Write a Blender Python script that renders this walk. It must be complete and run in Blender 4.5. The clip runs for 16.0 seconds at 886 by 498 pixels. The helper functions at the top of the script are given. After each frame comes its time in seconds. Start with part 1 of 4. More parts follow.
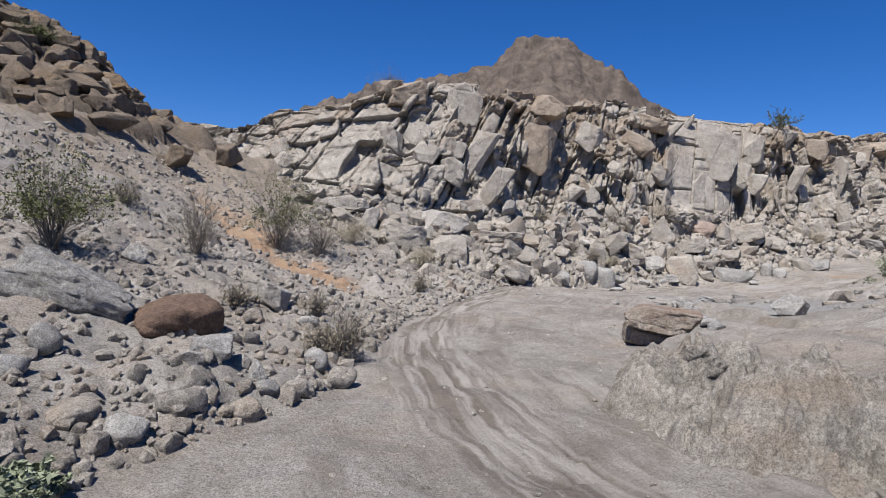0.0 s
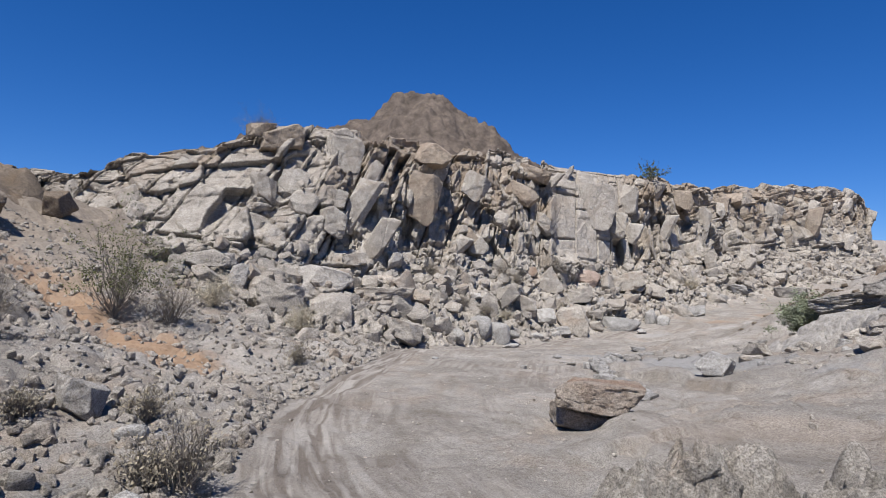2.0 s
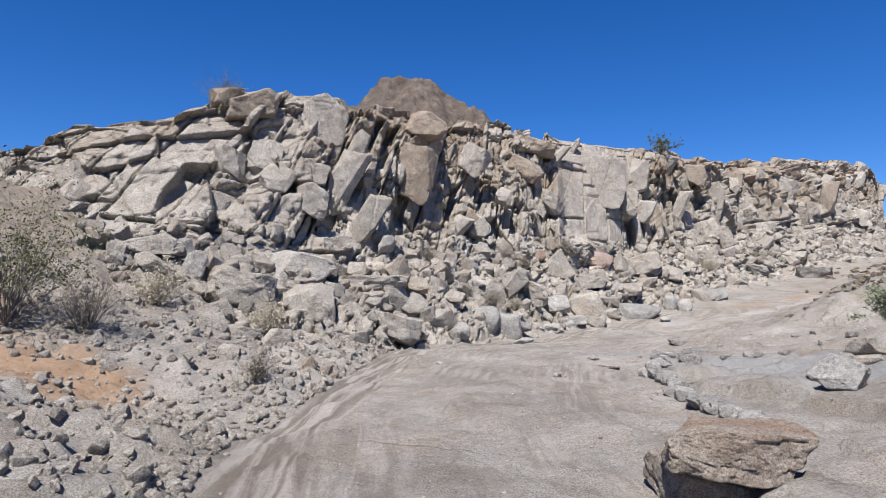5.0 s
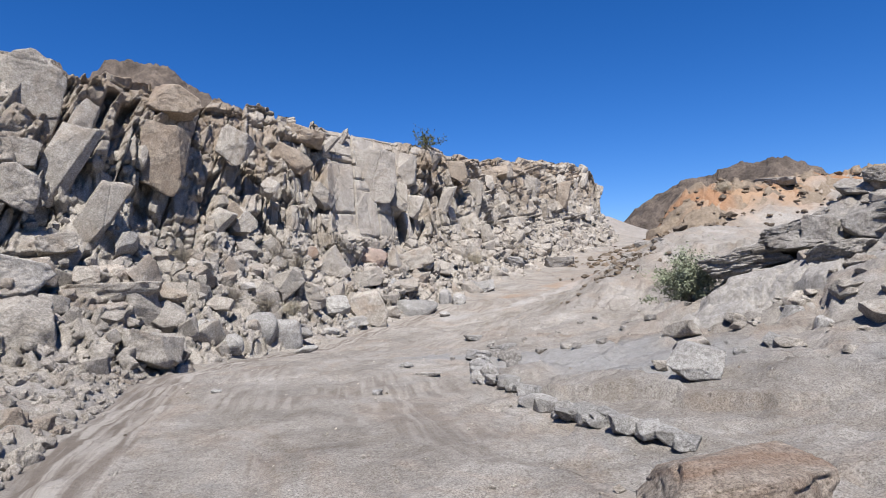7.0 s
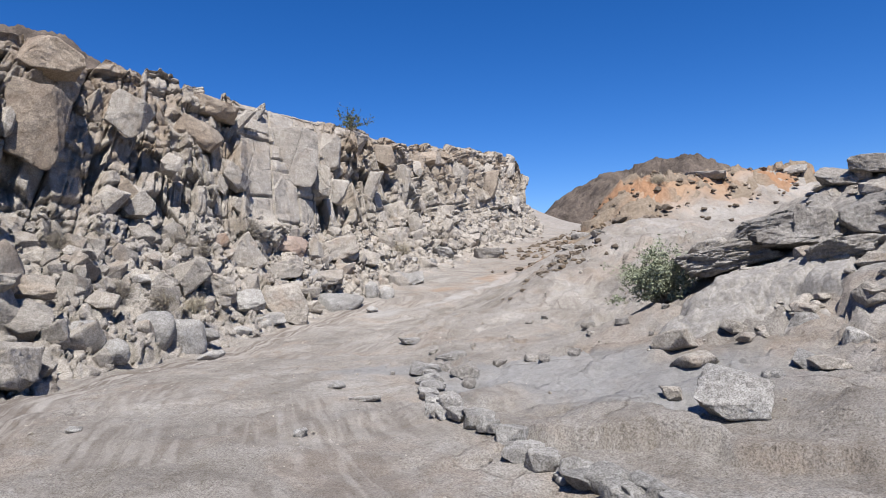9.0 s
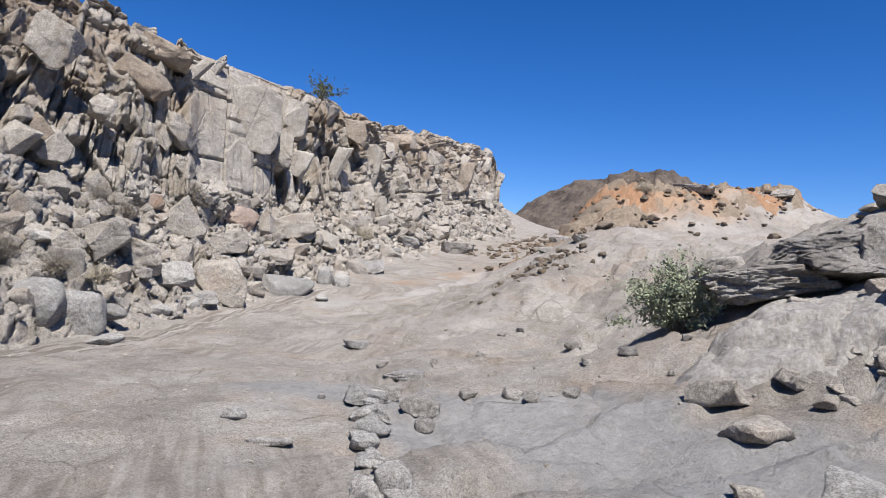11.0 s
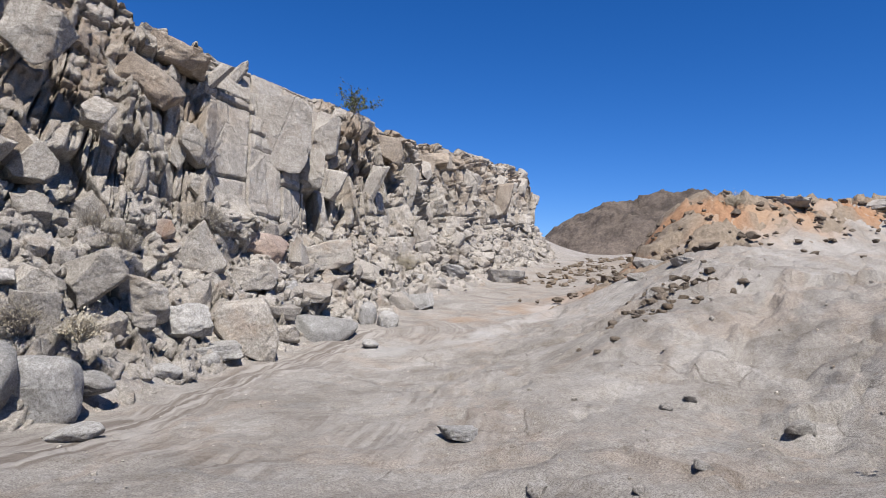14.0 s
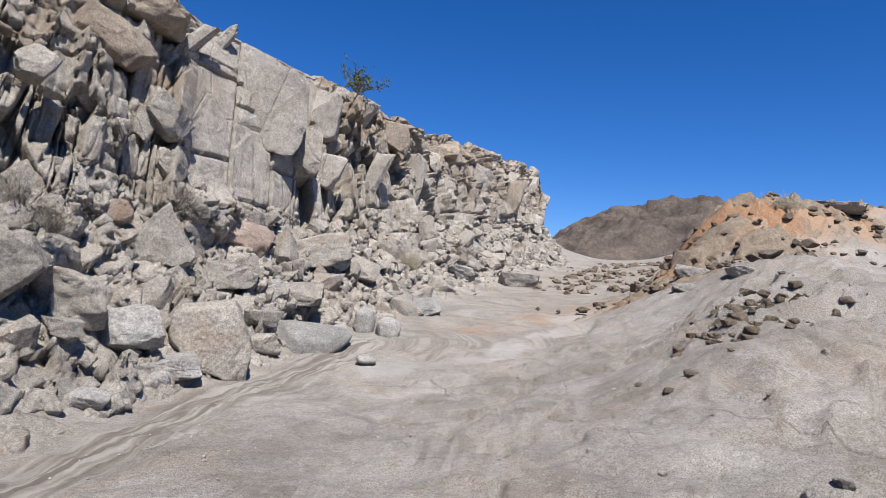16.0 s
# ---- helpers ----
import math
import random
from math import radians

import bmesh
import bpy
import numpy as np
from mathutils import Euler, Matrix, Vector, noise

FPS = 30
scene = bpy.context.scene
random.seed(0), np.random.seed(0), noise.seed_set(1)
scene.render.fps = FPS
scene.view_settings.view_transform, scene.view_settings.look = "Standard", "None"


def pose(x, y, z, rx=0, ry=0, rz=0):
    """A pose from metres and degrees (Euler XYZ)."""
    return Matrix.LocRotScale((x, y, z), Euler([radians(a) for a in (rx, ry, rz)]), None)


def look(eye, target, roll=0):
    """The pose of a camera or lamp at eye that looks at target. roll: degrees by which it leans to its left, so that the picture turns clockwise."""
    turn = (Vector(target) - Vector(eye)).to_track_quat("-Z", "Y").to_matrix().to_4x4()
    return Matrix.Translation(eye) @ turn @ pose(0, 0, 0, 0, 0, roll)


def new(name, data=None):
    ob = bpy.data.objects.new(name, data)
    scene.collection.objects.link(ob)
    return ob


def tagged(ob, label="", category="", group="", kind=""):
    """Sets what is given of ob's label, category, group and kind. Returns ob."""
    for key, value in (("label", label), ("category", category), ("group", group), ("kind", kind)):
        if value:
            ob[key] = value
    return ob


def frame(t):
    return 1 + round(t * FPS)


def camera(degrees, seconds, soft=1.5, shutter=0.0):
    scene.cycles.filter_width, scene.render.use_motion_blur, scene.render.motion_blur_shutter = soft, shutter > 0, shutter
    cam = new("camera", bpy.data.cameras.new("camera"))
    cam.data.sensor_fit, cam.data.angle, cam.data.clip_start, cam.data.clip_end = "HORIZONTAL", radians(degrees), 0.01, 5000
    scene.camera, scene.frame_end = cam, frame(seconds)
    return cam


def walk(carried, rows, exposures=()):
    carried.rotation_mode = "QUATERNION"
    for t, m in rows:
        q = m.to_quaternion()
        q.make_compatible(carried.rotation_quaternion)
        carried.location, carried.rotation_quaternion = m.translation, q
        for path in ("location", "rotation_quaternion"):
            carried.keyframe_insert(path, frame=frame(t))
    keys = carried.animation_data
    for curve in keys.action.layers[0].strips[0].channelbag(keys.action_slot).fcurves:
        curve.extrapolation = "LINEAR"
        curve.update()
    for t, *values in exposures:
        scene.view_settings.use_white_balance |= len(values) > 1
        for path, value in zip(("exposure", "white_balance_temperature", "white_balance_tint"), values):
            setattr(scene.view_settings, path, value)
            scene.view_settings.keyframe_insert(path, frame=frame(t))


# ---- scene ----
cam = camera(70.5, 16.0, soft=0.6)
PATH = [
    (0, (0.499, 0.186, 1.597), (0.487, 2.185, 1.551), 2.7),
    (0.5, (0.387, 0.678, 1.657), (0.55, 2.671, 1.613), 1.1),
    (1, (0.353, 1.236, 1.661), (0.515, 3.229, 1.665), 0.9),
    (1.5, (0.387, 1.795, 1.705), (0.666, 3.774, 1.769), 2.1),
    (2, (0.431, 2.357, 1.744), (0.791, 4.32, 1.876), 1.2),
    (2.5, (0.563, 2.874, 1.759), (0.838, 4.846, 1.949), 0.2),
    (3, (0.645, 3.401, 1.744), (0.982, 5.367, 1.893), 2.6),
    (3.2, (0.646, 3.625, 1.769), (0.97, 5.593, 1.913), 1.3),
    (5.3, (0.787, 6.157, 1.708), (1.209, 8.11, 1.796), -0.7),
    (5.5, (0.74, 6.422, 1.69), (1.335, 8.326, 1.834), -1.4),
    (6, (0.709, 7.015, 1.676), (1.533, 8.836, 1.738), -1.5),
    (6.5, (0.754, 7.619, 1.679), (1.614, 9.424, 1.685), -1.9),
    (7, (0.814, 8.188, 1.682), (1.918, 9.854, 1.759), -2.6),
    (7.5, (0.984, 8.727, 1.659), (2.118, 10.374, 1.654), -2.3),
    (8, (1.275, 9.265, 1.753), (2.439, 10.891, 1.773), 0.3),
    (8.5, (1.455, 9.733, 1.802), (2.75, 11.257, 1.804), -0.5),
    (9, (1.786, 10.203, 1.797), (3.092, 11.717, 1.829), -2.0),
    (9.2, (1.919, 10.375, 1.834), (3.244, 11.874, 1.821), -1.1),
    (11.3, (3.764, 12.495, 1.74), (5.15, 13.937, 1.75), 3.9),
    (11.5, (3.927, 12.737, 1.719), (5.301, 14.19, 1.701), 1.6),
    (12, (4.252, 13.429, 1.808), (5.629, 14.88, 1.8), 1.6),
    (12.5, (4.408, 14.171, 1.764), (5.788, 15.617, 1.688), 2.6),
    (13, (4.665, 14.854, 1.785), (5.902, 16.425, 1.752), 1.9),
    (13.5, (4.91, 15.519, 1.804), (6.239, 17.012, 1.855), 1.9),
    (14, (5.219, 16.163, 1.797), (6.559, 17.645, 1.892), 2.4),
    (14.5, (5.607, 16.794, 1.818), (6.938, 18.285, 1.864), 3.6),
    (15, (6.019, 17.456, 1.86), (7.417, 18.885, 1.925), 3.1),
    (15.5, (6.509, 18.006, 1.876), (7.838, 19.499, 1.925), 3.6),
    (16, (6.983, 18.562, 1.875), (8.32, 20.047, 1.969), 4.3),
]
walk(cam, [(t, look(eye, target, roll)) for t, eye, target, roll in PATH], exposures=((0.0, 0.57), (3.0, 0.59), (5.5, 0.8), (16.0, 0.76)))

# ---- sky and sun ----
SUN_ELEVATION, SUN_AZIMUTH = 59.0, 209.0     # azimuth clockwise from +y
world = bpy.data.worlds.new("desert_sky")
scene.world = world
world.use_nodes = True
wn, wl = world.node_tree.nodes, world.node_tree.links
sky = wn.new("ShaderNodeTexSky")
sky.sky_type = "NISHITA"
sky.sun_disc = False
sky.sun_elevation, sky.sun_rotation = radians(SUN_ELEVATION), radians(SUN_AZIMUTH)
sky.altitude, sky.air_density, sky.dust_density, sky.ozone_density = 900, 0.9, 0.1, 4.0
tone = wn.new("ShaderNodeHueSaturation")
tone.inputs["Saturation"].default_value = 1.18
tint = wn.new("ShaderNodeMix")
tint.data_type, tint.blend_type = "RGBA", "MULTIPLY"
tint.inputs[0].default_value = 1.0
tint.inputs[7].default_value = (0.84, 0.95, 1.28, 1.0)
wl.new(sky.outputs["Color"], tint.inputs[6])
wl.new(tint.outputs[2], tone.inputs["Color"])
wl.new(tone.outputs["Color"], wn["Background"].inputs["Color"])
wn["Background"].inputs["Strength"].default_value = 0.06
lamp = bpy.data.lights.new("sun", "SUN")
lamp.energy, lamp.angle, lamp.color = 4.8, radians(0.53), (1.0, 0.97, 0.925)
az, el = radians(SUN_AZIMUTH), radians(SUN_ELEVATION)
to_sun = Vector((math.sin(az) * math.cos(el), math.cos(az) * math.cos(el), math.sin(el)))
new("sun", lamp).matrix_world = look(to_sun * 200, (0, 0, 0))


# ---- materials ----
class Nodes:
    """A material's node tree with short calls."""

    def __init__(self, name, rough=0.9):
        self.mat = bpy.data.materials.new(name)
        self.mat.use_nodes = True
        self.tree = self.mat.node_tree
        self.bsdf = self.tree.nodes["Principled BSDF"]
        self.bsdf.inputs["Roughness"].default_value = rough
        self.bsdf.inputs["Specular IOR Level"].default_value = 0.25
        self.coord = self.tree.nodes.new("ShaderNodeNewGeometry").outputs["Position"]

    def put(self, socket, value):
        if isinstance(value, bpy.types.NodeSocket):
            self.tree.links.new(value, socket)
        elif value is not None:
            socket.default_value = value

    def local(self):
        self.coord = self.tree.nodes.new("ShaderNodeTexCoord").outputs["Object"]

    def noise(self, scale, detail=5, rough=0.6, stretch=None, turn=None, warp=0.0):
        n = self.tree.nodes.new("ShaderNodeTexNoise")
        self.put(n.inputs["Vector"], self.mapped(stretch, turn))
        n.inputs["Scale"].default_value, n.inputs["Detail"].default_value = scale, detail
        n.inputs["Roughness"].default_value, n.inputs["Distortion"].default_value = rough, warp
        return n.outputs["Fac"]

    def mapped(self, stretch=None, turn=None):
        if not stretch and not turn:
            return self.coord
        m = self.tree.nodes.new("ShaderNodeMapping")
        self.put(m.inputs["Vector"], self.coord)
        m.inputs["Scale"].default_value = stretch or (1, 1, 1)
        m.inputs["Rotation"].default_value = turn or (0, 0, 0)
        return m.outputs["Vector"]

    def cells(self, scale, feature="F1", stretch=None, turn=None):
        n = self.tree.nodes.new("ShaderNodeTexVoronoi")
        n.feature = feature
        self.put(n.inputs["Vector"], self.mapped(stretch, turn))
        n.inputs["Scale"].default_value = scale
        return n.outputs["Distance"]

    def ramp(self, fac, a, b, low=(0, 0, 0, 1), high=(1, 1, 1, 1)):
        r = self.tree.nodes.new("ShaderNodeValToRGB")
        r.color_ramp.elements[0].position, r.color_ramp.elements[1].position = a, b
        r.color_ramp.elements[0].color, r.color_ramp.elements[1].color = low, high
        self.put(r.inputs["Fac"], fac)
        return r.outputs["Color"]

    def mix(self, fac, a, b, kind="MIX"):
        m = self.tree.nodes.new("ShaderNodeMix")
        m.data_type, m.blend_type = "RGBA", kind
        self.put(m.inputs[0], fac)
        self.put(m.inputs[6], a)
        self.put(m.inputs[7], b)
        return m.outputs[2]

    def math(self, op, a, b=0.0):
        m = self.tree.nodes.new("ShaderNodeMath")
        m.operation = op
        self.put(m.inputs[0], a)
        self.put(m.inputs[1], b)
        return m.outputs[0]

    def mask(self, name):
        n = self.tree.nodes.new("ShaderNodeAttribute")
        n.attribute_name = name
        return n.outputs["Fac"]

    def random(self):
        return self.tree.nodes.new("ShaderNodeObjectInfo").outputs["Random"]

    def island(self):
        return self.tree.nodes.new("ShaderNodeNewGeometry").outputs["Random Per Island"]

    def bump(self, height, strength, distance, below=None):
        b = self.tree.nodes.new("ShaderNodeBump")
        b.inputs["Strength"].default_value, b.inputs["Distance"].default_value = strength, distance
        self.put(b.inputs["Height"], height)
        if below:
            self.put(b.inputs["Normal"], below)
        return b.outputs["Normal"]

    def done(self, color, normal=None):
        self.put(self.bsdf.inputs["Base Color"], color)
        if normal:
            self.put(self.bsdf.inputs["Normal"], normal)
        return self.mat


def rgb(r, g, b):
    return (r, g, b, 1.0)


def shade(c, k=0.92):
    """A stone colour, k times as light."""
    return rgb(c[0] * k, c[1] * k, c[2] * k)


def ground_material():
    n = Nodes("decomposed_granite", 0.95)
    grain = n.noise(58, 4, 0.8)
    patch = n.noise(0.45, 5, 0.6, warp=0.6)
    fine = n.noise(9, 6, 0.65)
    base = n.mix(n.ramp(patch, 0.35, 0.68), rgb(0.222, 0.204, 0.183), rgb(0.338, 0.318, 0.293))
    tan = n.ramp(n.noise(0.33, 6, 0.68, warp=1.8), 0.50, 0.60)
    base = n.mix(n.math("MULTIPLY", tan, 0.55), base, rgb(0.30, 0.252, 0.210))
    grey = n.ramp(n.noise(0.5, 7, 0.7, warp=1.2), 0.56, 0.66)
    base = n.mix(n.math("MULTIPLY", grey, 0.5), base, rgb(0.20, 0.196, 0.19))
    base = n.mix(1.0, base, n.ramp(fine, 0.3, 0.75, rgb(0.88, 0.87, 0.86), rgb(1.1, 1.1, 1.1)), "MULTIPLY")
    base = n.mix(1.0, base, n.ramp(grain, 0.36, 0.58, rgb(0.52, 0.50, 0.48), rgb(1.28, 1.28, 1.28)), "MULTIPLY")
    mottle = n.ramp(n.noise(19, 3, 0.6), 0.38, 0.62)
    base = n.mix(1.0, base, n.mix(mottle, rgb(0.91, 0.90, 0.89), rgb(1.07, 1.07, 1.07)), "MULTIPLY")
    stain = n.ramp(n.noise(0.9, 6, 0.65, warp=1.5), 0.50, 0.62)
    base = n.mix(n.math("MULTIPLY", stain, 0.55), base, n.mix(1.0, base, rgb(0.70, 0.66, 0.61), "MULTIPLY"))
    lane = n.tree.nodes.new("ShaderNodeCombineXYZ")
    n.put(lane.inputs[0], n.math("MULTIPLY", n.mask("across"), 6.0))
    n.put(lane.inputs[1], n.math("MULTIPLY", n.mask("onward"), 0.55))
    streak = n.tree.nodes.new("ShaderNodeTexNoise")
    n.put(streak.inputs["Vector"], lane.outputs[0])
    streak.inputs["Scale"].default_value, streak.inputs["Detail"].default_value, streak.inputs["Distortion"].default_value = 1.0, 5, 0.8
    flow = streak.outputs["Fac"]
    soil = n.mix(n.ramp(fine, 0.3, 0.7), rgb(0.27, 0.168, 0.10), rgb(0.34, 0.235, 0.155))
    base = n.mix(n.mask("orange"), base, soil)
    wet = n.mix(n.ramp(flow, 0.42, 0.60), rgb(0.15, 0.125, 0.105), rgb(0.33, 0.303, 0.272))
    base = n.mix(n.mask("silt"), base, wet)
    run = n.tree.nodes.new("ShaderNodeCombineXYZ")
    n.put(run.inputs[0], n.math("MULTIPLY", n.mask("across"), 0.8))
    n.put(run.inputs[1], n.math("MULTIPLY", n.mask("onward"), 0.35))
    trail = n.tree.nodes.new("ShaderNodeTexNoise")
    n.put(trail.inputs["Vector"], run.outputs[0])
    trail.inputs["Scale"].default_value, trail.inputs["Detail"].default_value, trail.inputs["Roughness"].default_value, trail.inputs["Distortion"].default_value = 1.0, 8, 0.66, 0.9
    damp = n.math("MULTIPLY", n.ramp(trail.outputs["Fac"], 0.46, 0.72), n.mask("wash"))
    base = n.mix(n.math("MULTIPLY", damp, 0.5), base, n.mix(1.0, base, rgb(0.62, 0.57, 0.52), "MULTIPLY"))
    slab = n.mix(n.ramp(fine, 0.3, 0.7), rgb(0.19, 0.189, 0.188), rgb(0.28, 0.279, 0.278))
    base = n.mix(n.mask("slab"), base, slab)
    crag = n.mix(n.ramp(fine, 0.3, 0.7), rgb(0.17, 0.14, 0.11), rgb(0.28, 0.235, 0.19))
    base = n.mix(n.mask("craggy"), base, crag)
    base = n.mix(n.mask("pale"), base, rgb(0.42, 0.41, 0.395))
    warped = n.tree.nodes.new("ShaderNodeVectorMath")
    warped.operation = "ADD"
    shift = n.tree.nodes.new("ShaderNodeTexNoise")
    shift.inputs["Scale"].default_value, shift.inputs["Detail"].default_value = 0.7, 5
    n.put(shift.inputs["Vector"], n.coord)
    n.put(warped.inputs[0], n.coord)
    n.put(warped.inputs[1], shift.outputs["Color"])
    split = n.tree.nodes.new("ShaderNodeTexVoronoi")
    split.feature = "DISTANCE_TO_EDGE"
    split.inputs["Scale"].default_value = 0.38
    n.put(split.inputs["Vector"], warped.outputs[0])
    line = n.ramp(split.outputs["Distance"], 0.0, 0.006)
    crack = n.mix(n.ramp(n.noise(0.45, 3, 0.5), 0.50, 0.60), rgb(1, 1, 1), line)
    base = n.mix(1.0, base, n.mix(crack, rgb(0.66, 0.64, 0.62), rgb(1, 1, 1)), "MULTIPLY")
    pebbles = n.cells(26, "F1")
    crumbs = n.ramp(n.noise(17, 4, 0.65), 0.55, 0.72)
    base = n.mix(n.math("MULTIPLY", crumbs, 0.35), base, n.mix(1.0, base, rgb(1.25, 1.24, 1.22), "MULTIPLY"))
    pits = n.ramp(n.noise(13, 5, 0.7), 0.30, 0.42)
    base = n.mix(pits, n.mix(1.0, base, rgb(0.72, 0.70, 0.68), "MULTIPLY"), base)
    nor = n.bump(n.noise(3.5, 8, 0.75), 0.45, 0.09)
    nor = n.bump(crack, 0.5, 0.03, nor)
    nor = n.bump(n.math("MULTIPLY", flow, n.mask("silt")), 0.6, 0.05, nor)
    nor = n.bump(n.noise(14, 6, 0.75), 0.65, 0.035, nor)
    nor = n.bump(pebbles, 0.35, 0.014, nor)
    nor = n.bump(grain, 0.5, 0.009, nor)
    return n.done(base, nor)


def rock_material(name, light, dark, rust, local=True, rust_amount=0.3, crack=True, size=1.0, coat=None):
    n = Nodes(name, 0.9)
    big = n.noise(0.9 / size, 6, 0.62, warp=0.5)
    mid = n.noise(5 / size, 7, 0.72)
    grain = n.noise(70 / size, 3, 0.7)
    mottle = n.noise(21 / size, 3, 0.6)
    base = n.mix(n.ramp(big, 0.34, 0.66), shade(dark), shade(light))
    base = n.mix(1.0, base, n.ramp(mid, 0.3, 0.66, rgb(0.76, 0.75, 0.74), rgb(1.14, 1.14, 1.14)), "MULTIPLY")
    base = n.mix(1.0, base, n.ramp(mottle, 0.36, 0.64, rgb(0.76, 0.75, 0.74), rgb(1.18, 1.18, 1.18)), "MULTIPLY")
    stain = n.math("MULTIPLY", n.ramp(n.noise(0.7 / size, 5, 0.65, warp=1.0), 0.52, 0.66), rust_amount)
    base = n.mix(stain, base, shade(rust))
    if coat:
        skin = n.mix(n.ramp(mid, 0.3, 0.7), shade(coat, 0.72), shade(coat, 1.1))
        base = n.mix(n.math("MULTIPLY", n.mask("varnish"), n.ramp(n.noise(1.6, 6, 0.7), 0.30, 0.55)), base, skin)
    if local:
        tone_by = n.ramp(n.random(), 0.0, 1.0, rgb(0.80, 0.79, 0.78), rgb(1.1, 1.08, 1.05))
        base = n.mix(1.0, base, tone_by, "MULTIPLY")
    base = n.mix(1.0, base, n.ramp(grain, 0.36, 0.56, rgb(0.60, 0.59, 0.58), rgb(1.20, 1.20, 1.20)), "MULTIPLY")
    nor = n.bump(n.noise(2.6 / size, 9, 0.76, warp=0.4), 0.85, 0.20 * size)
    nor = n.bump(n.noise(11 / size, 6, 0.74), 0.7, 0.045 * size, nor)
    if crack:
        lines = n.ramp(n.cells(0.45, "DISTANCE_TO_EDGE", (1.0, 1.0, 0.45), (0.4, 0.5, 0.2)), 0.0, 0.014)
        nor = n.bump(lines, 0.6, 0.05, nor)
    nor = n.bump(grain, 0.5, 0.012 * size, nor)
    return n.done(base, nor)


def leaf_material(name, a, b):
    n = Nodes(name, 0.7)
    return n.done(n.mix(n.island(), rgb(*a), rgb(*b)))


M_GROUND = ground_material()
M_CLIFF = rock_material("weathered_granite_cliff", (0.48, 0.44, 0.39), (0.35, 0.318, 0.278), (0.25, 0.195, 0.145), False, 0.5, coat=(0.30, 0.235, 0.175))
M_VARNISH = rock_material("tan_varnished_granite", (0.42, 0.36, 0.295), (0.31, 0.255, 0.205), (0.23, 0.17, 0.125), True, 0.6, False)
M_ROCK = rock_material("granite_boulder", (0.50, 0.465, 0.42), (0.37, 0.342, 0.305), (0.36, 0.26, 0.18), True, 0.4, False)
M_GREY = rock_material("grey_granite", (0.46, 0.45, 0.435), (0.34, 0.333, 0.32), (0.36, 0.33, 0.3), True, 0.2, False)
M_PALE = rock_material("pale_granite", (0.51, 0.49, 0.465), (0.41, 0.39, 0.365), (0.45, 0.38, 0.3), True, 0.2, False)
M_BROWN = rock_material("varnished_brown_rock", (0.25, 0.17, 0.125), (0.16, 0.11, 0.085), (0.10, 0.075, 0.06), True, 0.5, False)
M_RUST = rock_material("rust_stained_rock", (0.50, 0.455, 0.405), (0.41, 0.345, 0.285), (0.30, 0.18, 0.115), True, 0.75, False)
M_DARK = rock_material("dark_grey_outcrop", (0.43, 0.41, 0.385), (0.29, 0.275, 0.255), (0.23, 0.18, 0.14), True, 0.25, False)
M_MOUNT = rock_material("brown_mountain", (0.185, 0.148, 0.122), (0.075, 0.06, 0.05), (0.20, 0.16, 0.125), False, 0.5, False, 6.0)
M_OUTCROP = rock_material("tan_outcrop", (0.25, 0.205, 0.162), (0.145, 0.117, 0.09), (0.36, 0.24, 0.13), True, 0.4, False)
M_PINK = rock_material("pinkish_granite", (0.44, 0.36, 0.31), (0.33, 0.25, 0.21), (0.40, 0.28, 0.21), True, 0.4)
M_CRAG = rock_material("brown_crag", (0.235, 0.19, 0.15), (0.135, 0.108, 0.083), (0.28, 0.19, 0.11), False, 0.4, False)


def ridge_material(name, low, high, soil_low, soil_high):
    n = Nodes(name, 0.95)
    fine = n.noise(6, 7, 0.72)
    rocky = n.mix(n.ramp(fine, 0.35, 0.65), rgb(*low), rgb(*high))
    soil = n.mix(n.ramp(fine, 0.3, 0.7), rgb(*soil_low), rgb(*soil_high))
    base = n.mix(n.mask("orange"), rocky, soil)
    base = n.mix(n.ramp(n.noise(19, 3, 0.6), 0.38, 0.62), n.mix(1.0, base, rgb(0.75, 0.73, 0.71), "MULTIPLY"), base)
    return n.done(base, n.bump(n.noise(9, 7, 0.75), 0.9, 0.08))


M_RIDGE = ridge_material("orange_brown_rock", (0.17, 0.135, 0.10), (0.31, 0.25, 0.19), (0.29, 0.155, 0.085), (0.37, 0.225, 0.135))
M_BANK = ridge_material("grey_pink_bank_rock", (0.29, 0.272, 0.25), (0.42, 0.395, 0.365), (0.29, 0.215, 0.18), (0.40, 0.32, 0.275))
M_TWIG = Nodes("dry_twig").done(rgb(0.19, 0.165, 0.14))
M_LEAF = leaf_material("creosote_leaf", (0.055, 0.065, 0.022), (0.13, 0.135, 0.05))
M_SAGE = leaf_material("grey_green_leaf", (0.15, 0.17, 0.105), (0.27, 0.29, 0.195))
M_STRAW = leaf_material("dry_grass_blade", (0.34, 0.29, 0.21), (0.48, 0.43, 0.34))
M_DEAD = leaf_material("withered_leaf", (0.20, 0.17, 0.12), (0.30, 0.26, 0.19))


# ---- numeric tools ----
def smooth(a, b, x):
    t = np.clip((x - a) / (b - a), 0, 1)
    return t * t * (3 - 2 * t)


def hashed(i, j, k):
    """Repeatable random numbers 0..1 from whole numbers."""
    v = np.sin(i * 127.1 + j * 311.7 + k * 74.7) * 43758.5453
    return v - np.floor(v)


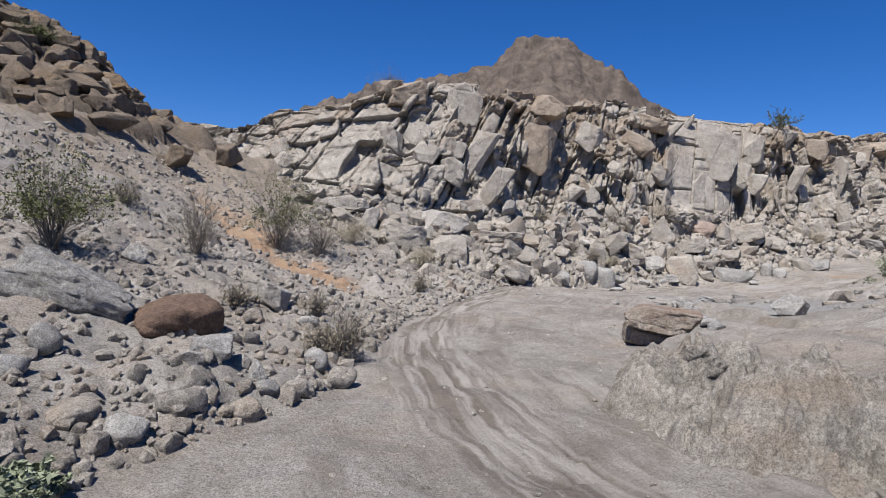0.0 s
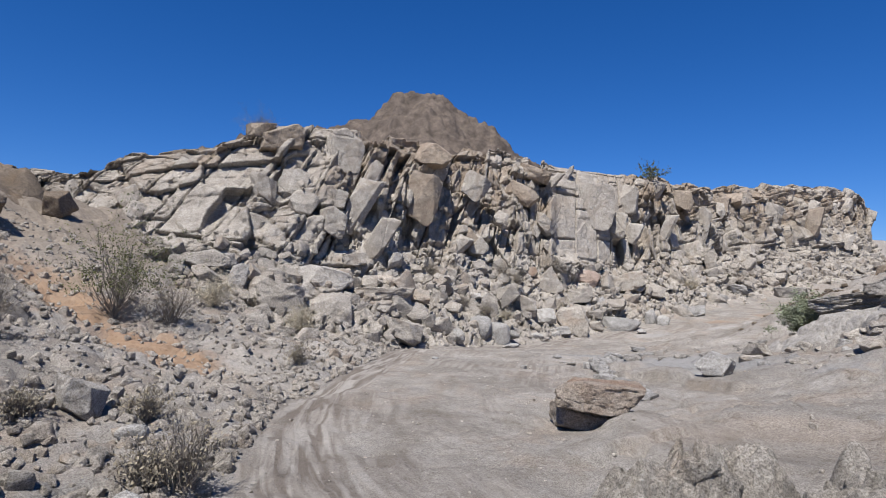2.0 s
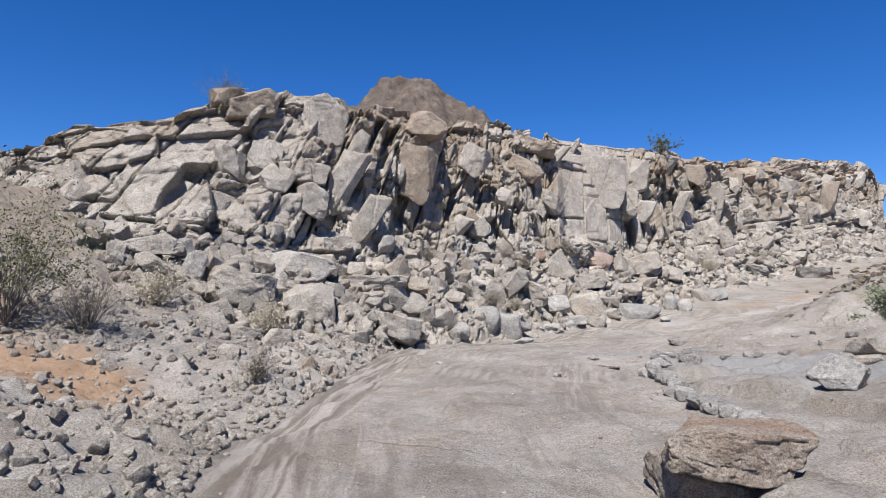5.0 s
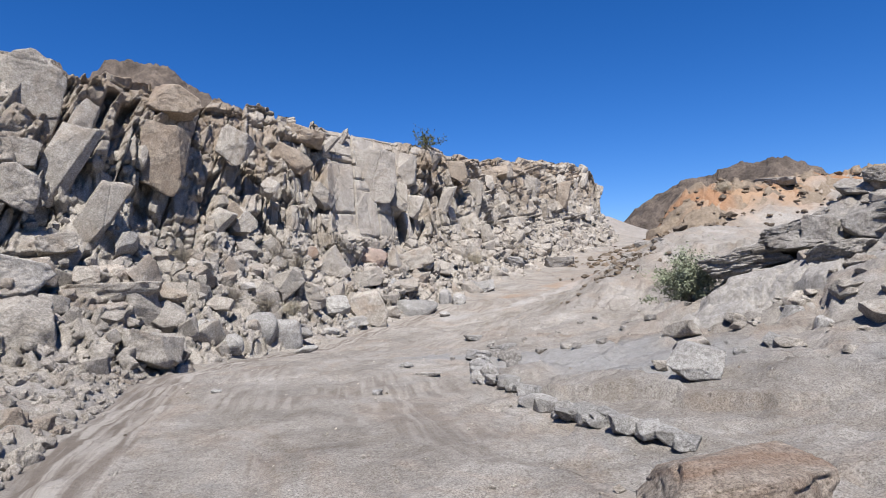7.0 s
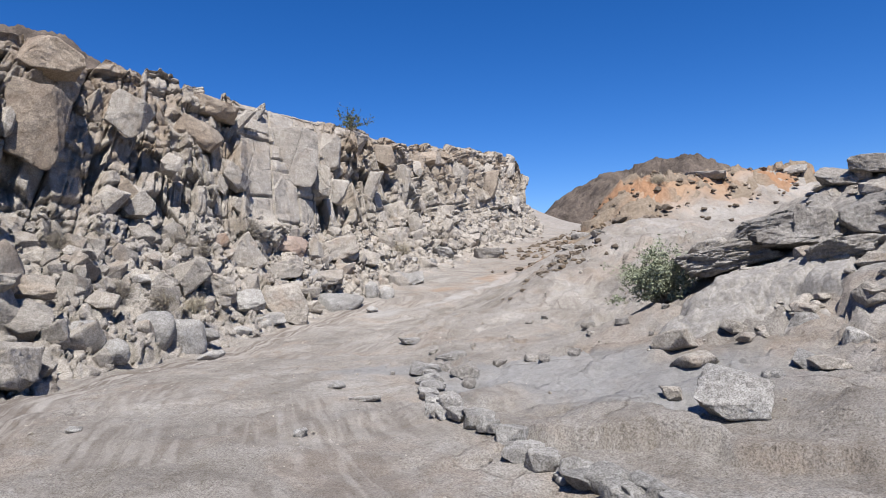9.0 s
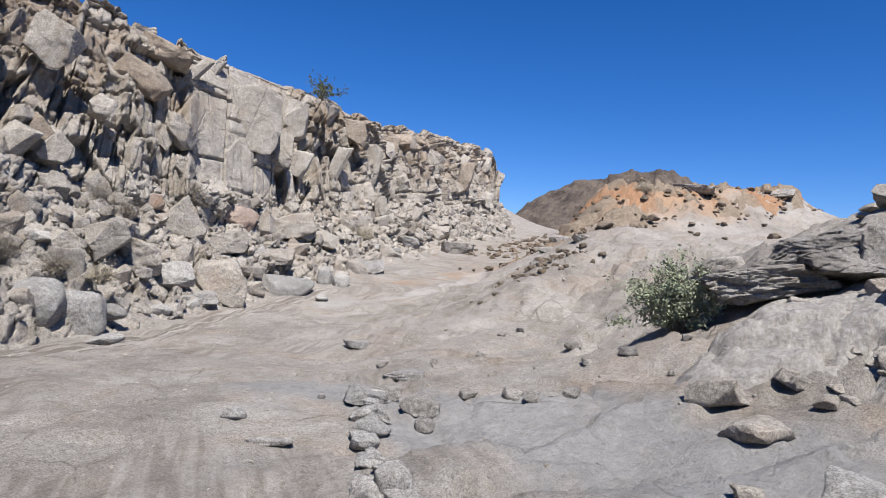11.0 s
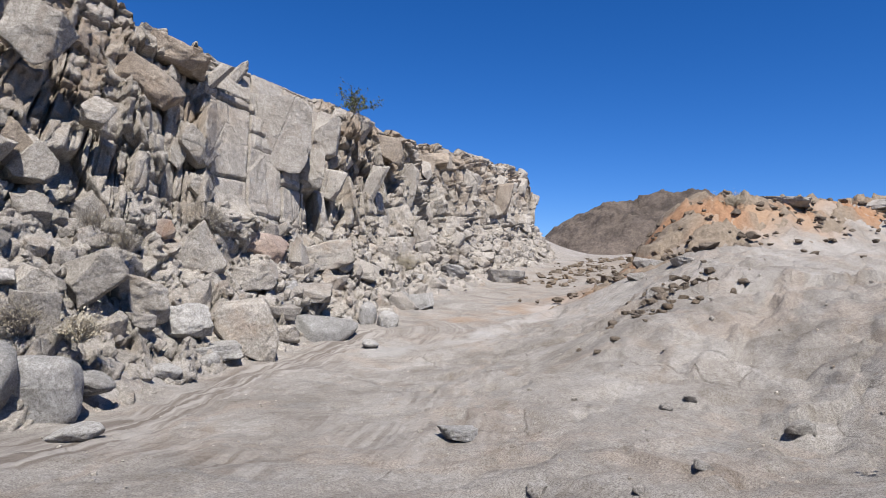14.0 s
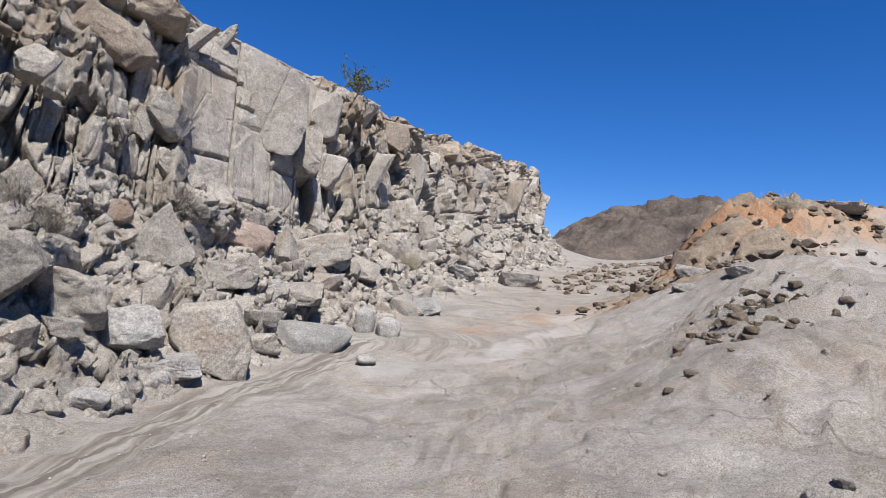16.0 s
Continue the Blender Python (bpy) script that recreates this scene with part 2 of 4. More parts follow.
def value_noise(x, y, seed=0):
    i, j = np.floor(x), np.floor(y)
    u, v = x - i, y - j
    u, v = u * u * (3 - 2 * u), v * v * (3 - 2 * v)
    a, b = hashed(i, j, seed), hashed(i + 1, j, seed)
    c, d = hashed(i, j + 1, seed), hashed(i + 1, j + 1, seed)
    return a + (b - a) * u + (c - a) * v + (a - b - c + d) * u * v - 0.5


def fractal(x, y, seed=0, octaves=5, gain=0.5):
    total, amp = 0.0, 1.0
    for o in range(octaves):
        total = total + amp * value_noise(x, y, seed + o)
        x, y, amp = x * 2.03 + 17.3, y * 2.03 - 9.1, amp * gain
    return total


def facets(x, y, seed=0, jitter=0.9):
    """Broken-rock relief: flat tilted faces in irregular cells. Returns height and distance to the cell's edge."""
    i, j = np.floor(x), np.floor(y)
    best, second = np.full(x.shape, 9.0), np.full(x.shape, 9.0)
    height = np.zeros(x.shape)
    for di in (-1, 0, 1):
        for dj in (-1, 0, 1):
            ci, cj = i + di, j + dj
            px = ci + 0.5 + jitter * (hashed(ci, cj, seed) - 0.5)
            py = cj + 0.5 + jitter * (hashed(ci, cj, seed + 1) - 0.5)
            dx, dy = x - px, y - py
            dist = np.hypot(dx, dy)
            h = (hashed(ci, cj, seed + 2) - 0.5) + dx * (hashed(ci, cj, seed + 3) - 0.5) * 1.6 + dy * (hashed(ci, cj, seed + 4) - 0.5) * 1.6
            near = dist < best
            second = np.where(near, best, np.minimum(second, dist))
            height = np.where(near, h, height)
            best = np.where(near, dist, best)
    return height, second - best


def span(x, key, seed, jitter):
    """The jittered unit cell in which x falls: its number and its two ends."""
    i = np.floor(x)
    low = i + jitter * (hashed(i, key, seed) - 0.5)
    i = np.where(x < low, i - 1, i)
    high = i + 1 + jitter * (hashed(i + 1, key, seed) - 0.5)
    i = np.where(x >= high, i + 1, i)
    return i, i + jitter * (hashed(i, key, seed) - 0.5), i + 1 + jitter * (hashed(i + 1, key, seed) - 0.5)


def joints(x, y, seed, jitter=0.75):
    """Relief of jointed rock: columns along x, each broken across into blocks with flat, tilted faces.
    Returns height, distance to the nearest joint and a random number for each block."""
    i, x0, x1 = span(x, 0.37, seed, jitter)
    yy = y * (0.65 + 0.7 * hashed(i, 2.0, seed + 1)) + 17 * hashed(i, 5.0, seed + 2)
    j, y0, y1 = span(yy, i * 0.73, seed + 3, jitter)
    u, w = (x - x0) / (x1 - x0) - 0.5, (yy - y0) / (y1 - y0) - 0.5
    h = hashed(i, j, seed + 4) - 0.5 + u * 1.3 * (hashed(i, j, seed + 5) - 0.5) + w * 1.5 * (hashed(i, j, seed + 6) - 0.42)
    edge = np.minimum.reduce([x - x0, x1 - x, yy - y0, y1 - yy])
    return h, edge, hashed(i, j, seed + 7)


def along(x, y, line):
    """Signed distance to a polyline (right of it is plus) and the way along it."""
    best = np.full(x.shape, 1e9)
    side, way = np.zeros(x.shape), np.zeros(x.shape)
    start = 0.0
    for (ax, ay), (bx, by) in zip(line, line[1:]):
        length = math.hypot(bx - ax, by - ay)
        ux, uy = (bx - ax) / length, (by - ay) / length
        t = np.clip((x - ax) * ux + (y - ay) * uy, 0, length)
        dist = np.hypot(x - ax - t * ux, y - ay - t * uy)
        near = dist < best
        best = np.where(near, dist, best)
        side = np.where(near, np.sign((x - ax) * uy - (y - ay) * ux), side)
        way = np.where(near, start + t, way)
        start += length
    return best * side, way


def ridge(x, y, ax, ay, bx, by, width, height):
    d, _ = along(x, y, [(ax, ay), (bx, by)])
    return height * np.exp(-(d / width) ** 2)


def grid_mesh(name, points, material, masks=None):
    """A quad sheet from an array of points (rows, columns, 3)."""
    rows, cols = points.shape[:2]
    me = bpy.data.meshes.new(name)
    idx = np.arange(rows * cols).reshape(rows, cols)
    quads = np.stack([idx[:-1, :-1], idx[:-1, 1:], idx[1:, 1:], idx[1:, :-1]], -1).reshape(-1, 4)
    me.vertices.add(rows * cols)
    me.vertices.foreach_set("co", points.reshape(-1).astype(np.float32))
    me.loops.add(quads.size)
    me.loops.foreach_set("vertex_index", quads.reshape(-1).astype(np.int32))
    me.polygons.add(len(quads))
    me.polygons.foreach_set("loop_start", np.arange(0, quads.size, 4, dtype=np.int32))
    me.update(calc_edges=True)
    for key, values in (masks or {}).items():
        at = me.attributes.new(key, "FLOAT", "POINT")
        at.data.foreach_set("value", (values if key in ("across", "onward") else np.clip(values, 0, 1)).reshape(-1).astype(np.float32))
    me.materials.append(material)
    return me


# ---- the ground ----
AXIS = [(-6, -60), (0.0, -8), (0.5, 0), (0.7, 7), (3, 14), (6, 19), (9.5, 25), (14, 29.5), (22, 32.5), (32, 38), (45, 45), (60, 54), (110, 84)]
AXIS_WAY = np.concatenate([[0], np.cumsum([math.hypot(b[0] - a[0], b[1] - a[1]) for a, b in zip(AXIS, AXIS[1:])])])
AXIS_Z = [-0.6, -0.15, -0.12, -0.12, 0.0, 0.0, -0.32, -0.2, 0.65, 1.9, 3.4, 4.6, 8.0]
EDGE = [(-12, -60), (-4.5, -6), (-2.6, 1.5), (-1.8, 4.2), (-0.7, 6.8), (-0.35, 10), (-0.2, 13.3), (1.0, 16.5), (2.6, 21), (4.2, 23.7), (7.6, 26.2), (10.6, 29), (15.9, 32.5), (24, 36.5), (32, 40.3), (45, 47), (60, 56.5), (110, 88)]
GULLY = [(-0.6, 14.5), (-1.6, 14.7), (-3.0, 15.2), (-4.3, 16.0), (-5.6, 17.5), (-7.2, 18.7), (-9, 21), (-11, 27), (-14, 34)]


CHANNEL = [(16.5, 31.8), (11.2, 28.4), (8.2, 25.6), (5.3, 23.5), (3.1, 20.6), (1.5, 17), (0.45, 14), (0.15, 11), (0.3, 8.5), (0.95, 6), (1.75, 4), (2.6, 1.5), (4, -4)]


def ground_height(x, y, detail=True):
    e, way = along(x, y, AXIS)
    left, _ = along(x, y, EDGE)
    z = np.interp(way, AXIS_WAY, AXIS_Z)
    r = np.maximum(e - 1.5, 0)
    z = z + 0.10 * np.minimum(r, 8) + np.minimum(0.22 * np.log1p(np.exp(np.clip((e - 5.2) * 1.6, -30, 30))) / 1.6, 1.3)
    dl = np.clip(-left, 0, 60)
    rise = 0.16 * np.minimum(dl, 11) + 0.02 * np.minimum(dl, 11) ** 2
    z = z + rise + 0.10 * smooth(0.0, 0.35, dl)
    z = z + ridge(x, y, 17.3, 22.6, 25, 24.5, 2.3, 0.75) + ridge(x, y, 13.2, 18.4, 15.5, 19.6, 1.7, -0.5)
    z = z + ridge(x, y, 14, 3, 17, 13.5, 3.2, 1.3)
    z = z + ridge(x, y, 31, 28.5, 44, 25.5, 3.0, 2.2) + ridge(x, y, 24, 27, 31, 28.5, 2.6, 0.9)
    z = z + ridge(x, y, -15.5, 23.0, -29, 11, 4.4, 4.3)
    g, _ = along(x, y, GULLY)
    z = z - 0.35 * np.exp(-(g / 1.3) ** 2)
    c, c_at = along(x, y, CHANNEL)
    z = z - 0.07 * np.exp(-(c / 0.55) ** 2) * (0.6 + 0.8 * value_noise(c * 6, c_at * 0.5, 77))
    far = np.hypot(x - 10, y - 20)
    z = z * smooth(260, 90, far)
    if detail:
        near = smooth(70, 35, far)
        bare = smooth(-0.3, 0.6, dl) + 0.7 * smooth(5, 8, e)
        z = z + near * (0.10 * fractal(x * 0.5, y * 0.5, 3, 4) + (0.02 + 0.10 * np.minimum(bare, 1)) * fractal(x * 2.2, y * 2.2, 11, 5, 0.6))
        f, edge = facets(x * 1.5 + 0.3 * fractal(x, y, 5, 3), y * 1.5, 21)
        wave = 0.5 * fractal(x * 0.5, y * 0.5, 67, 4)
        fs, es = facets(x * 0.33 + wave, y * 0.33 - wave, 27)
        fl, el_ = facets(x * 1.1 + wave * 1.5, y * 0.8 - wave, 29)
        slabby = near * smooth(1.2, 3.0, e)
        z = z + slabby * (0.16 * fs - 0.05 * smooth(0.03, 0.0, es) + 0.07 * fl - 0.03 * smooth(0.05, 0.0, el_))
        z = z + near * smooth(0.0, 0.8, left) * (0.030 * fl + 0.04 * value_noise(x * 0.9 + y * 0.5, y * 0.9, 63) + 0.018 * fractal(x * 3, y * 3, 65, 4))
        craggy = np.maximum(smooth(6.5, 3.0, np.abs(along(x, y, [(-13.5, 24.5), (-26, 15)])[0])), np.maximum(0.6 * smooth(4.5, 2.0, np.abs(along(x, y, [(29, 29), (44, 26)])[0])), 0.3 * smooth(4.6, 2.2, np.abs(along(x, y, [(14.5, 6), (13.2, 13.4)])[0])) * smooth(15.2, 13.9, y)))
        w = 0.5 * fractal(x * 0.6, y * 0.6, 57, 3)
        f2, e2 = facets(x * 0.7 + w, y * 0.5 + 0.3 * z, 23)
        f3, e3 = facets(x * 1.9 + w, y * 1.3 + 0.8 * z, 25)
        z = z + craggy * (0.5 * f2 - 0.3 * smooth(0.12, 0.0, e2) + 0.30 * f3 - 0.15 * smooth(0.12, 0.0, e3))
        z = z + near * np.minimum(bare, 1) * 0.16 * f * smooth(0.0, 0.12, edge)
    return z


def stretched(low, a, b, high, step, growth=1.09):
    """Even steps between a and b, growing ones outside."""
    mid = list(np.arange(a, b + step / 2, step))
    d = step
    while mid[-1] < high:
        d *= growth
        mid.append(mid[-1] + d)
    d = step
    while mid[0] > low:
        d *= growth
        mid.insert(0, mid[0] - d)
    return np.array(mid)


gx, gy = np.meshgrid(stretched(-3500, -7, 18, 3500, 0.075, 1.035), stretched(-3500, 2, 27, 3500, 0.075, 1.035))
gz = ground_height(gx, gy)
g_e, g_way = along(gx, gy, AXIS)
g_left, _ = along(gx, gy, EDGE)
g_gully, g_up = along(gx, gy, GULLY)
g_chan, g_cat = along(gx, gy, CHANNEL)
wob = fractal(gx * 0.8, gy * 0.8, 31, 4)
masks = {
    "orange": np.maximum(smooth(0.95, 0.35, np.abs(g_gully) + 0.9 * wob) * smooth(0.3, 1.5, g_up) * (0.9 - 0.6 * smooth(6, 9, g_up)),
                         np.maximum(0.95 * smooth(0.9, 0.3, np.hypot((gx - 34) / 10, (gy - 28) / 5) + 0.3 * wob),
                                    0.5 * smooth(1.0, 0.3, np.hypot((gx - 24) / 5, (gy - 31) / 2.5) + 0.8 * wob))),
    "across": g_chan, "onward": g_cat, "wash": smooth(-0.2, 0.6, g_left) * smooth(11, 6, g_e),
    "silt": np.maximum(0.9 * smooth(0.72, 0.28, np.abs(g_chan + 0.4 * wob)) * smooth(-4, 0, gy),
                       0.45 * smooth(0.06, 0.22, fractal(gx * 0.9, gy * 0.5, 41, 5)) * smooth(0.2, 1.0, g_left) * smooth(5, 2, g_e)),
    "slab": 0.65 * smooth(1.0, 0.6, np.hypot((gx - 8.2) / 1.6, (gy - 15.5) / 4.5) + 0.7 * wob),
    "craggy": 0.55 * smooth(1.0, 0.5, np.hypot((gx - 44) / 14, (gy - 39) / 6) + 0.8 * wob) + smooth(10.5, 6.5, np.abs(along(gx, gy, [(-13.0, 23.5), (-26, 11)])[0]) + 3 * wob),
    "pale": 0.4 * smooth(0.8, 0.15, np.abs(along(gx, gy, [(14.8, 29.2), (17.5, 28.7), (21, 29.2), (24.5, 31)])[0]) + 1.2 * wob),
}
ground = new("ground", grid_mesh("ground", np.stack([gx, gy, gz], -1), M_GROUND, masks))
tagged(ground, "pale grey-tan gravelly desert wash floor and slopes", "ground", kind="structure")



def crag_patch(name, x0, x1, y0, y1, step, material, seed, label, amount, line, width):
    """A hill of broken rock: a fine sheet that rises out of the ground along a line."""
    px, py = np.meshgrid(np.arange(x0, x1, step), np.arange(y0, y1, step))
    d, at = along(px, py, line)
    w = 0.5 * fractal(px * 0.5, py * 0.5, seed, 3)
    mask = smooth(width, width * 0.35, np.abs(d) + 1.6 * w)
    base = ground_height(px, py, False)
    f1, e1 = facets(px * 0.55 + w, py * 0.55 + 0.35 * base, seed + 1)
    f2, e2 = facets(px * 1.3 + w, py * 1.3 + 0.8 * base, seed + 3)
    f3, e3 = facets(px * 3.0 + w, py * 3.0 + 1.5 * base, seed + 5)
    rock = 0.55 * f1 - 0.3 * smooth(0.08, 0, e1) + 0.36 * f2 - 0.2 * smooth(0.08, 0, e2) + 0.16 * f3
    z = base - 0.5 + mask * (0.52 + amount * (rock + 0.12))
    edge = np.minimum.reduce([px - x0, x1 - px, py - y0, y1 - py])
    z = z - 1.0 * smooth(1.5, 0.0, edge)
    ob = new(name, grid_mesh(name, np.stack([px, py, z], -1), material, {"orange": smooth(-0.1, 0.25, fractal(px * 0.35, py * 0.35, seed + 7, 4)) * smooth(0.2, -0.25, f1)}))
    return tagged(ob, label, "hill", kind="structure")


crag_patch("orange_ridge", 22, 50, 20, 36, 0.11, M_RIDGE, 201, "crumbling orange-brown rocky ridge", 0.9, [(25.5, 28.2), (31, 28.6), (44, 26)], 4.2)
crag_patch("bank_outcrop", 9.0, 16.5, 4, 16.4, 0.055, M_BANK, 261, "crumbling grey and pinkish rock outcrop in the bank", 0.55, [(11.5, 14.9), (12.0, 13.2), (13.2, 10), (14, 6)], 2.1)
crag_patch("hillside_outcrop", -32, -7, 8, 31, 0.12, M_CRAG, 231, "dark tan broken rock outcrop on the hillside", 0.85, [(-11.8, 22.0), (-26.5, 9.2)], 8.6)

# ---- the cliff ----
# foot x, y, z and crest x, y, z
CLIFF = [((-19, 42, 6.6), (-24, 48, 8.0)), ((-13, 33, 4.9), (-18, 38.5, 7.3)), ((-9.0, 26.5, 3.5), (-13, 31.5, 6.2)), ((-6.2, 22.0, 2.4), (-9, 29.5, 6.4)),
         ((-3.0, 19.3, 1.1), (-5, 29, 7.7)), ((0.3, 18.6, 0.1), (-1.2, 30, 8.5)), ((2.6, 20.8, 0.0), (1.5, 31.4, 9.0)), ((4.4, 23.6, -0.1), (4, 33.0, 8.75)),
         ((7.6, 26.2, -0.3), (7.6, 35.6, 9.7)), ((10.8, 29.3, -0.3), (11.8, 37.8, 9.6)), ((15.9, 32.6, 0.0), (17.5, 39.9, 9.7)), ((24, 36.6, 0.7), (24.5, 43.4, 9.8)),
         ((32, 40.5, 1.8), (31, 46.5, 10.1)), ((42, 45.5, 2.9), (40, 51, 11.6)), ((50, 50.5, 3.6), (50, 56, 12.8)), ((57, 56.5, 4.5), (58, 61, 12.6)), ((60, 63, 5.5), (60, 66, 8.6)), ((68, 75, 6.5), (66, 77, 7.6))]
c_way = np.concatenate([[0], np.cumsum([math.hypot(b[0][0] - a[0][0], b[0][1] - a[0][1]) for a, b in zip(CLIFF, CLIFF[1:])])])
CLIFF_LONG = float(c_way[-1])
PROFILE_V = np.array([-0.10, 0.0, 0.12, 0.30, 0.42, 0.50, 0.66, 0.84, 0.92, 1.0, 1.25, 2.0])     # way up the section
PROFILE_D = np.array([-0.12, 0.0, 0.18, 0.42, 0.56, 0.65, 0.77, 0.89, 0.95, 1.06, 1.5, 3.2])     # run, as a share
PROFILE_H = np.array([-0.08, 0.0, 0.09, 0.22, 0.31, 0.40, 0.66, 0.90, 0.97, 1.0, 0.99, 0.90])    # rise, as a share


def eased(at, ways, values):
    """Interpolation rounded at its knots."""
    return sum(np.interp(at + k, ways, values) for k in (-2.0, -1.2, -0.5, 0, 0.5, 1.2, 2.0)) / 7


def cliff_base(s, v):
    """Point of the smooth cliff at s metres along its foot and v up its section, and the way out of it."""
    fx, fy, fz = [eased(s, c_way, [c[0][k] for c in CLIFF]) for k in range(3)]
    cx, cy, cz = [eased(s, c_way, [c[1][k] for c in CLIFF]) for k in range(3)]
    nx, ny = cx - fx, cy - fy
    length = np.hypot(nx, ny)
    d = sum(np.interp(v + k, PROFILE_V, PROFILE_D) for k in (-0.02, 0, 0.02)) / 3
    h = sum(np.interp(v + k, PROFILE_V, PROFILE_H) for k in (-0.02, 0, 0.02)) / 3
    return np.stack([fx + nx * d, fy + ny * d, fz + h * (cz - fz)], -1), np.stack([-nx / length, -ny / length, np.zeros_like(nx)], -1)


def lean_of(s):
    """How far the joints lean to the right for each metre up."""
    return 0.70 - 0.50 * smooth(c_way[8], c_way[9] + 1, s) - 0.55 * smooth(c_way[10], c_way[11], s)


# shaded hollows: way along the foot, half width, from and to up the section, depth, slant
CLEFTS = [(c_way[4] + 0.4, 0.6, 0.46, 0.66, 0.9, 0.5), (c_way[5] - 0.9, 0.5, 0.58, 0.80, 0.6, 0.5), (c_way[6] - 0.2, 0.26, 0.50, 0.90, 1.0, 0.6), (c_way[6] + 1.0, 0.34, 0.54, 0.86, 1.1, 0.6), (c_way[6] + 2.4, 0.36, 0.46, 0.74, 0.9, 0.5),
          (c_way[7] + 1.6, 0.25, 0.44, 0.66, 0.9, 0.7), (c_way[8] + 2.0, 0.35, 0.46, 0.60, 0.8, 0.6), (c_way[10] + 1.6, 0.5, 0.40, 0.58, 1.2, -0.2),
          (c_way[11] - 1.5, 0.35, 0.46, 0.72, 1.0, -0.4), (c_way[11] + 3.2, 0.45, 0.40, 0.60, 1.1, -0.3), (c_way[12] + 2.0, 0.7, 0.50, 0.80, 1.3, -0.2), (c_way[13] + 1.0, 0.8, 0.55, 0.85, 1.4, -0.2), (c_way[13] + 6.0, 0.9, 0.5, 0.85, 1.5, -0.2)]


def cliff_relief(s, v):
    """Points of the broken cliff and how varnished each one is."""
    p, out = cliff_base(s, v)
    up = v * 11.0
    steep = smooth(0.30, 0.46, v) * smooth(1.3, 0.98, v)
    talus = smooth(0.45, 0.3, v) * smooth(-0.05, 0.05, v)
    a = s - up * lean_of(s) + 0.22 * fractal(s * 0.35, up * 0.35, 49, 2)
    b = up + 0.25 * fractal(s * 0.3, up * 0.4, 50, 2)
    face = smooth(c_way[9] + 0.6, c_way[9] + 1.6, a + 1.0) * smooth(c_way[10] + 3.4, c_way[10] + 2.4, a + 1.0) * smooth(0.44, 0.52, v)
    massive = np.maximum(0.8 * smooth(0.0, 0.2, fractal(s * 0.13 + 4.3, up * 0.16, 53, 3)), face)
    broken = 1 - 0.8 * massive
    h0, e0, _ = joints(a / 4.2, b / 4.0, 301)
    h1, e1, tone1 = joints(a / 2.1, b / 2.4, 311)
    h2, e2, tone2 = joints(a / 1.0, b / 1.25, 321)
    h3, e3, _ = joints(a / 0.36, b / 0.48, 331)
    h4, _, _ = joints(a / 0.16, b / 0.21, 341)
    f2, g2 = facets(s * 0.85, up * 0.75, 71)
    f3, g3 = facets(s * 1.9, up * 1.8, 81)
    f4, _ = facets(s * 4.6, up * 4.2, 91)
    plain = 1 - 0.92 * face
    d = steep * (0.70 * h0 * plain + 0.62 * h1 * plain + 0.34 * broken * h2 + 0.10 * broken * h3 + 0.025 * h4 * (0.3 + broken))
    d = d - steep * (0.35 * smooth(0.030, 0.0, e1) + 0.45 * smooth(0.016, 0.0, e0) + 0.14 * broken * smooth(0.05, 0.0, e2))
    d = d + talus * (0.50 * f2 - 0.2 * smooth(0.05, 0, g2) + 0.34 * f3 - 0.1 * smooth(0.06, 0.0, g3) + 0.10 * f4)
    g1, k1 = facets(s * 0.42 + 0.15 * up, up * 0.42, 61)
    d = d + steep * plain * (0.75 * g1 - 0.25 * smooth(0.04, 0, k1)) + steep * broken * (0.42 * f2 - 0.15 * smooth(0.05, 0, g2) + 0.16 * f3 + 0.04 * f4)
    d = d * (1 - 0.35 * smooth(0.84, 0.99, v)) + 0.4 * (steep + 0.3) * fractal(s * 0.22, up * 0.3, 101, 4)
    for at, wide, low, high, deep, slant in CLEFTS:
        x = s - at - slant * (v - low) * 11 + 0.18 * fractal(s * 1.3, up * 1.3, 131, 3)
        rim = v + 0.02 * fractal(s * 1.1, up * 0.6, 141, 3)
        d = d - deep * smooth(wide, wide * 0.75, np.abs(x)) * smooth(high, high - 0.012, rim) * smooth(low, low + 0.7 * (high - low), rim)
    n = out * 0.9
    n[..., 2] = 0.45 - 0.30 * steep
    top = smooth(0.88, 1.0, v)
    q = p + n * d[..., None]
    q[..., 2] += 0.45 * top * smooth(1.7, 1.05, v) * (h1 + 0.4 * h2 * broken) * plain + 0.2 * smooth(0.95, 1.1, v) * fractal(s * 0.5, up * 0.5, 111, 4)
    varnish = smooth(0.50, 0.92, v + 0.35 * fractal(s * 0.3, up * 0.4, 121, 3)) * (0.25 + 0.75 * smooth(0.35, 0.55, 0.65 * tone1 + 0.35 * tone2)) * (1 - 0.55 * face)
    return q, varnish


def cliff_point(s, v):
    return cliff_relief(s, v)[0]


# the sheet's columns follow the joints
aa, vv = np.meshgrid(np.arange(-9, CLIFF_LONG + 5, 0.07), np.concatenate([np.linspace(-0.1, 1.1, 250), np.linspace(1.12, 2.0, 20)]), indexing="xy")
ss = aa
for k in range(6):
    ss = aa + np.minimum(vv, 1.1) * 11.0 * lean_of(ss)
ss = np.clip(ss, 0, CLIFF_LONG)
cliff_shape, cliff_varnish = cliff_relief(ss, vv)
cliff = new("rock_cliff", grid_mesh("rock_cliff", cliff_shape, M_CLIFF, {"varnish": cliff_varnish}))
tagged(cliff, "tall fractured pale tan granite cliff with slanting joints", "cliff", kind="structure")


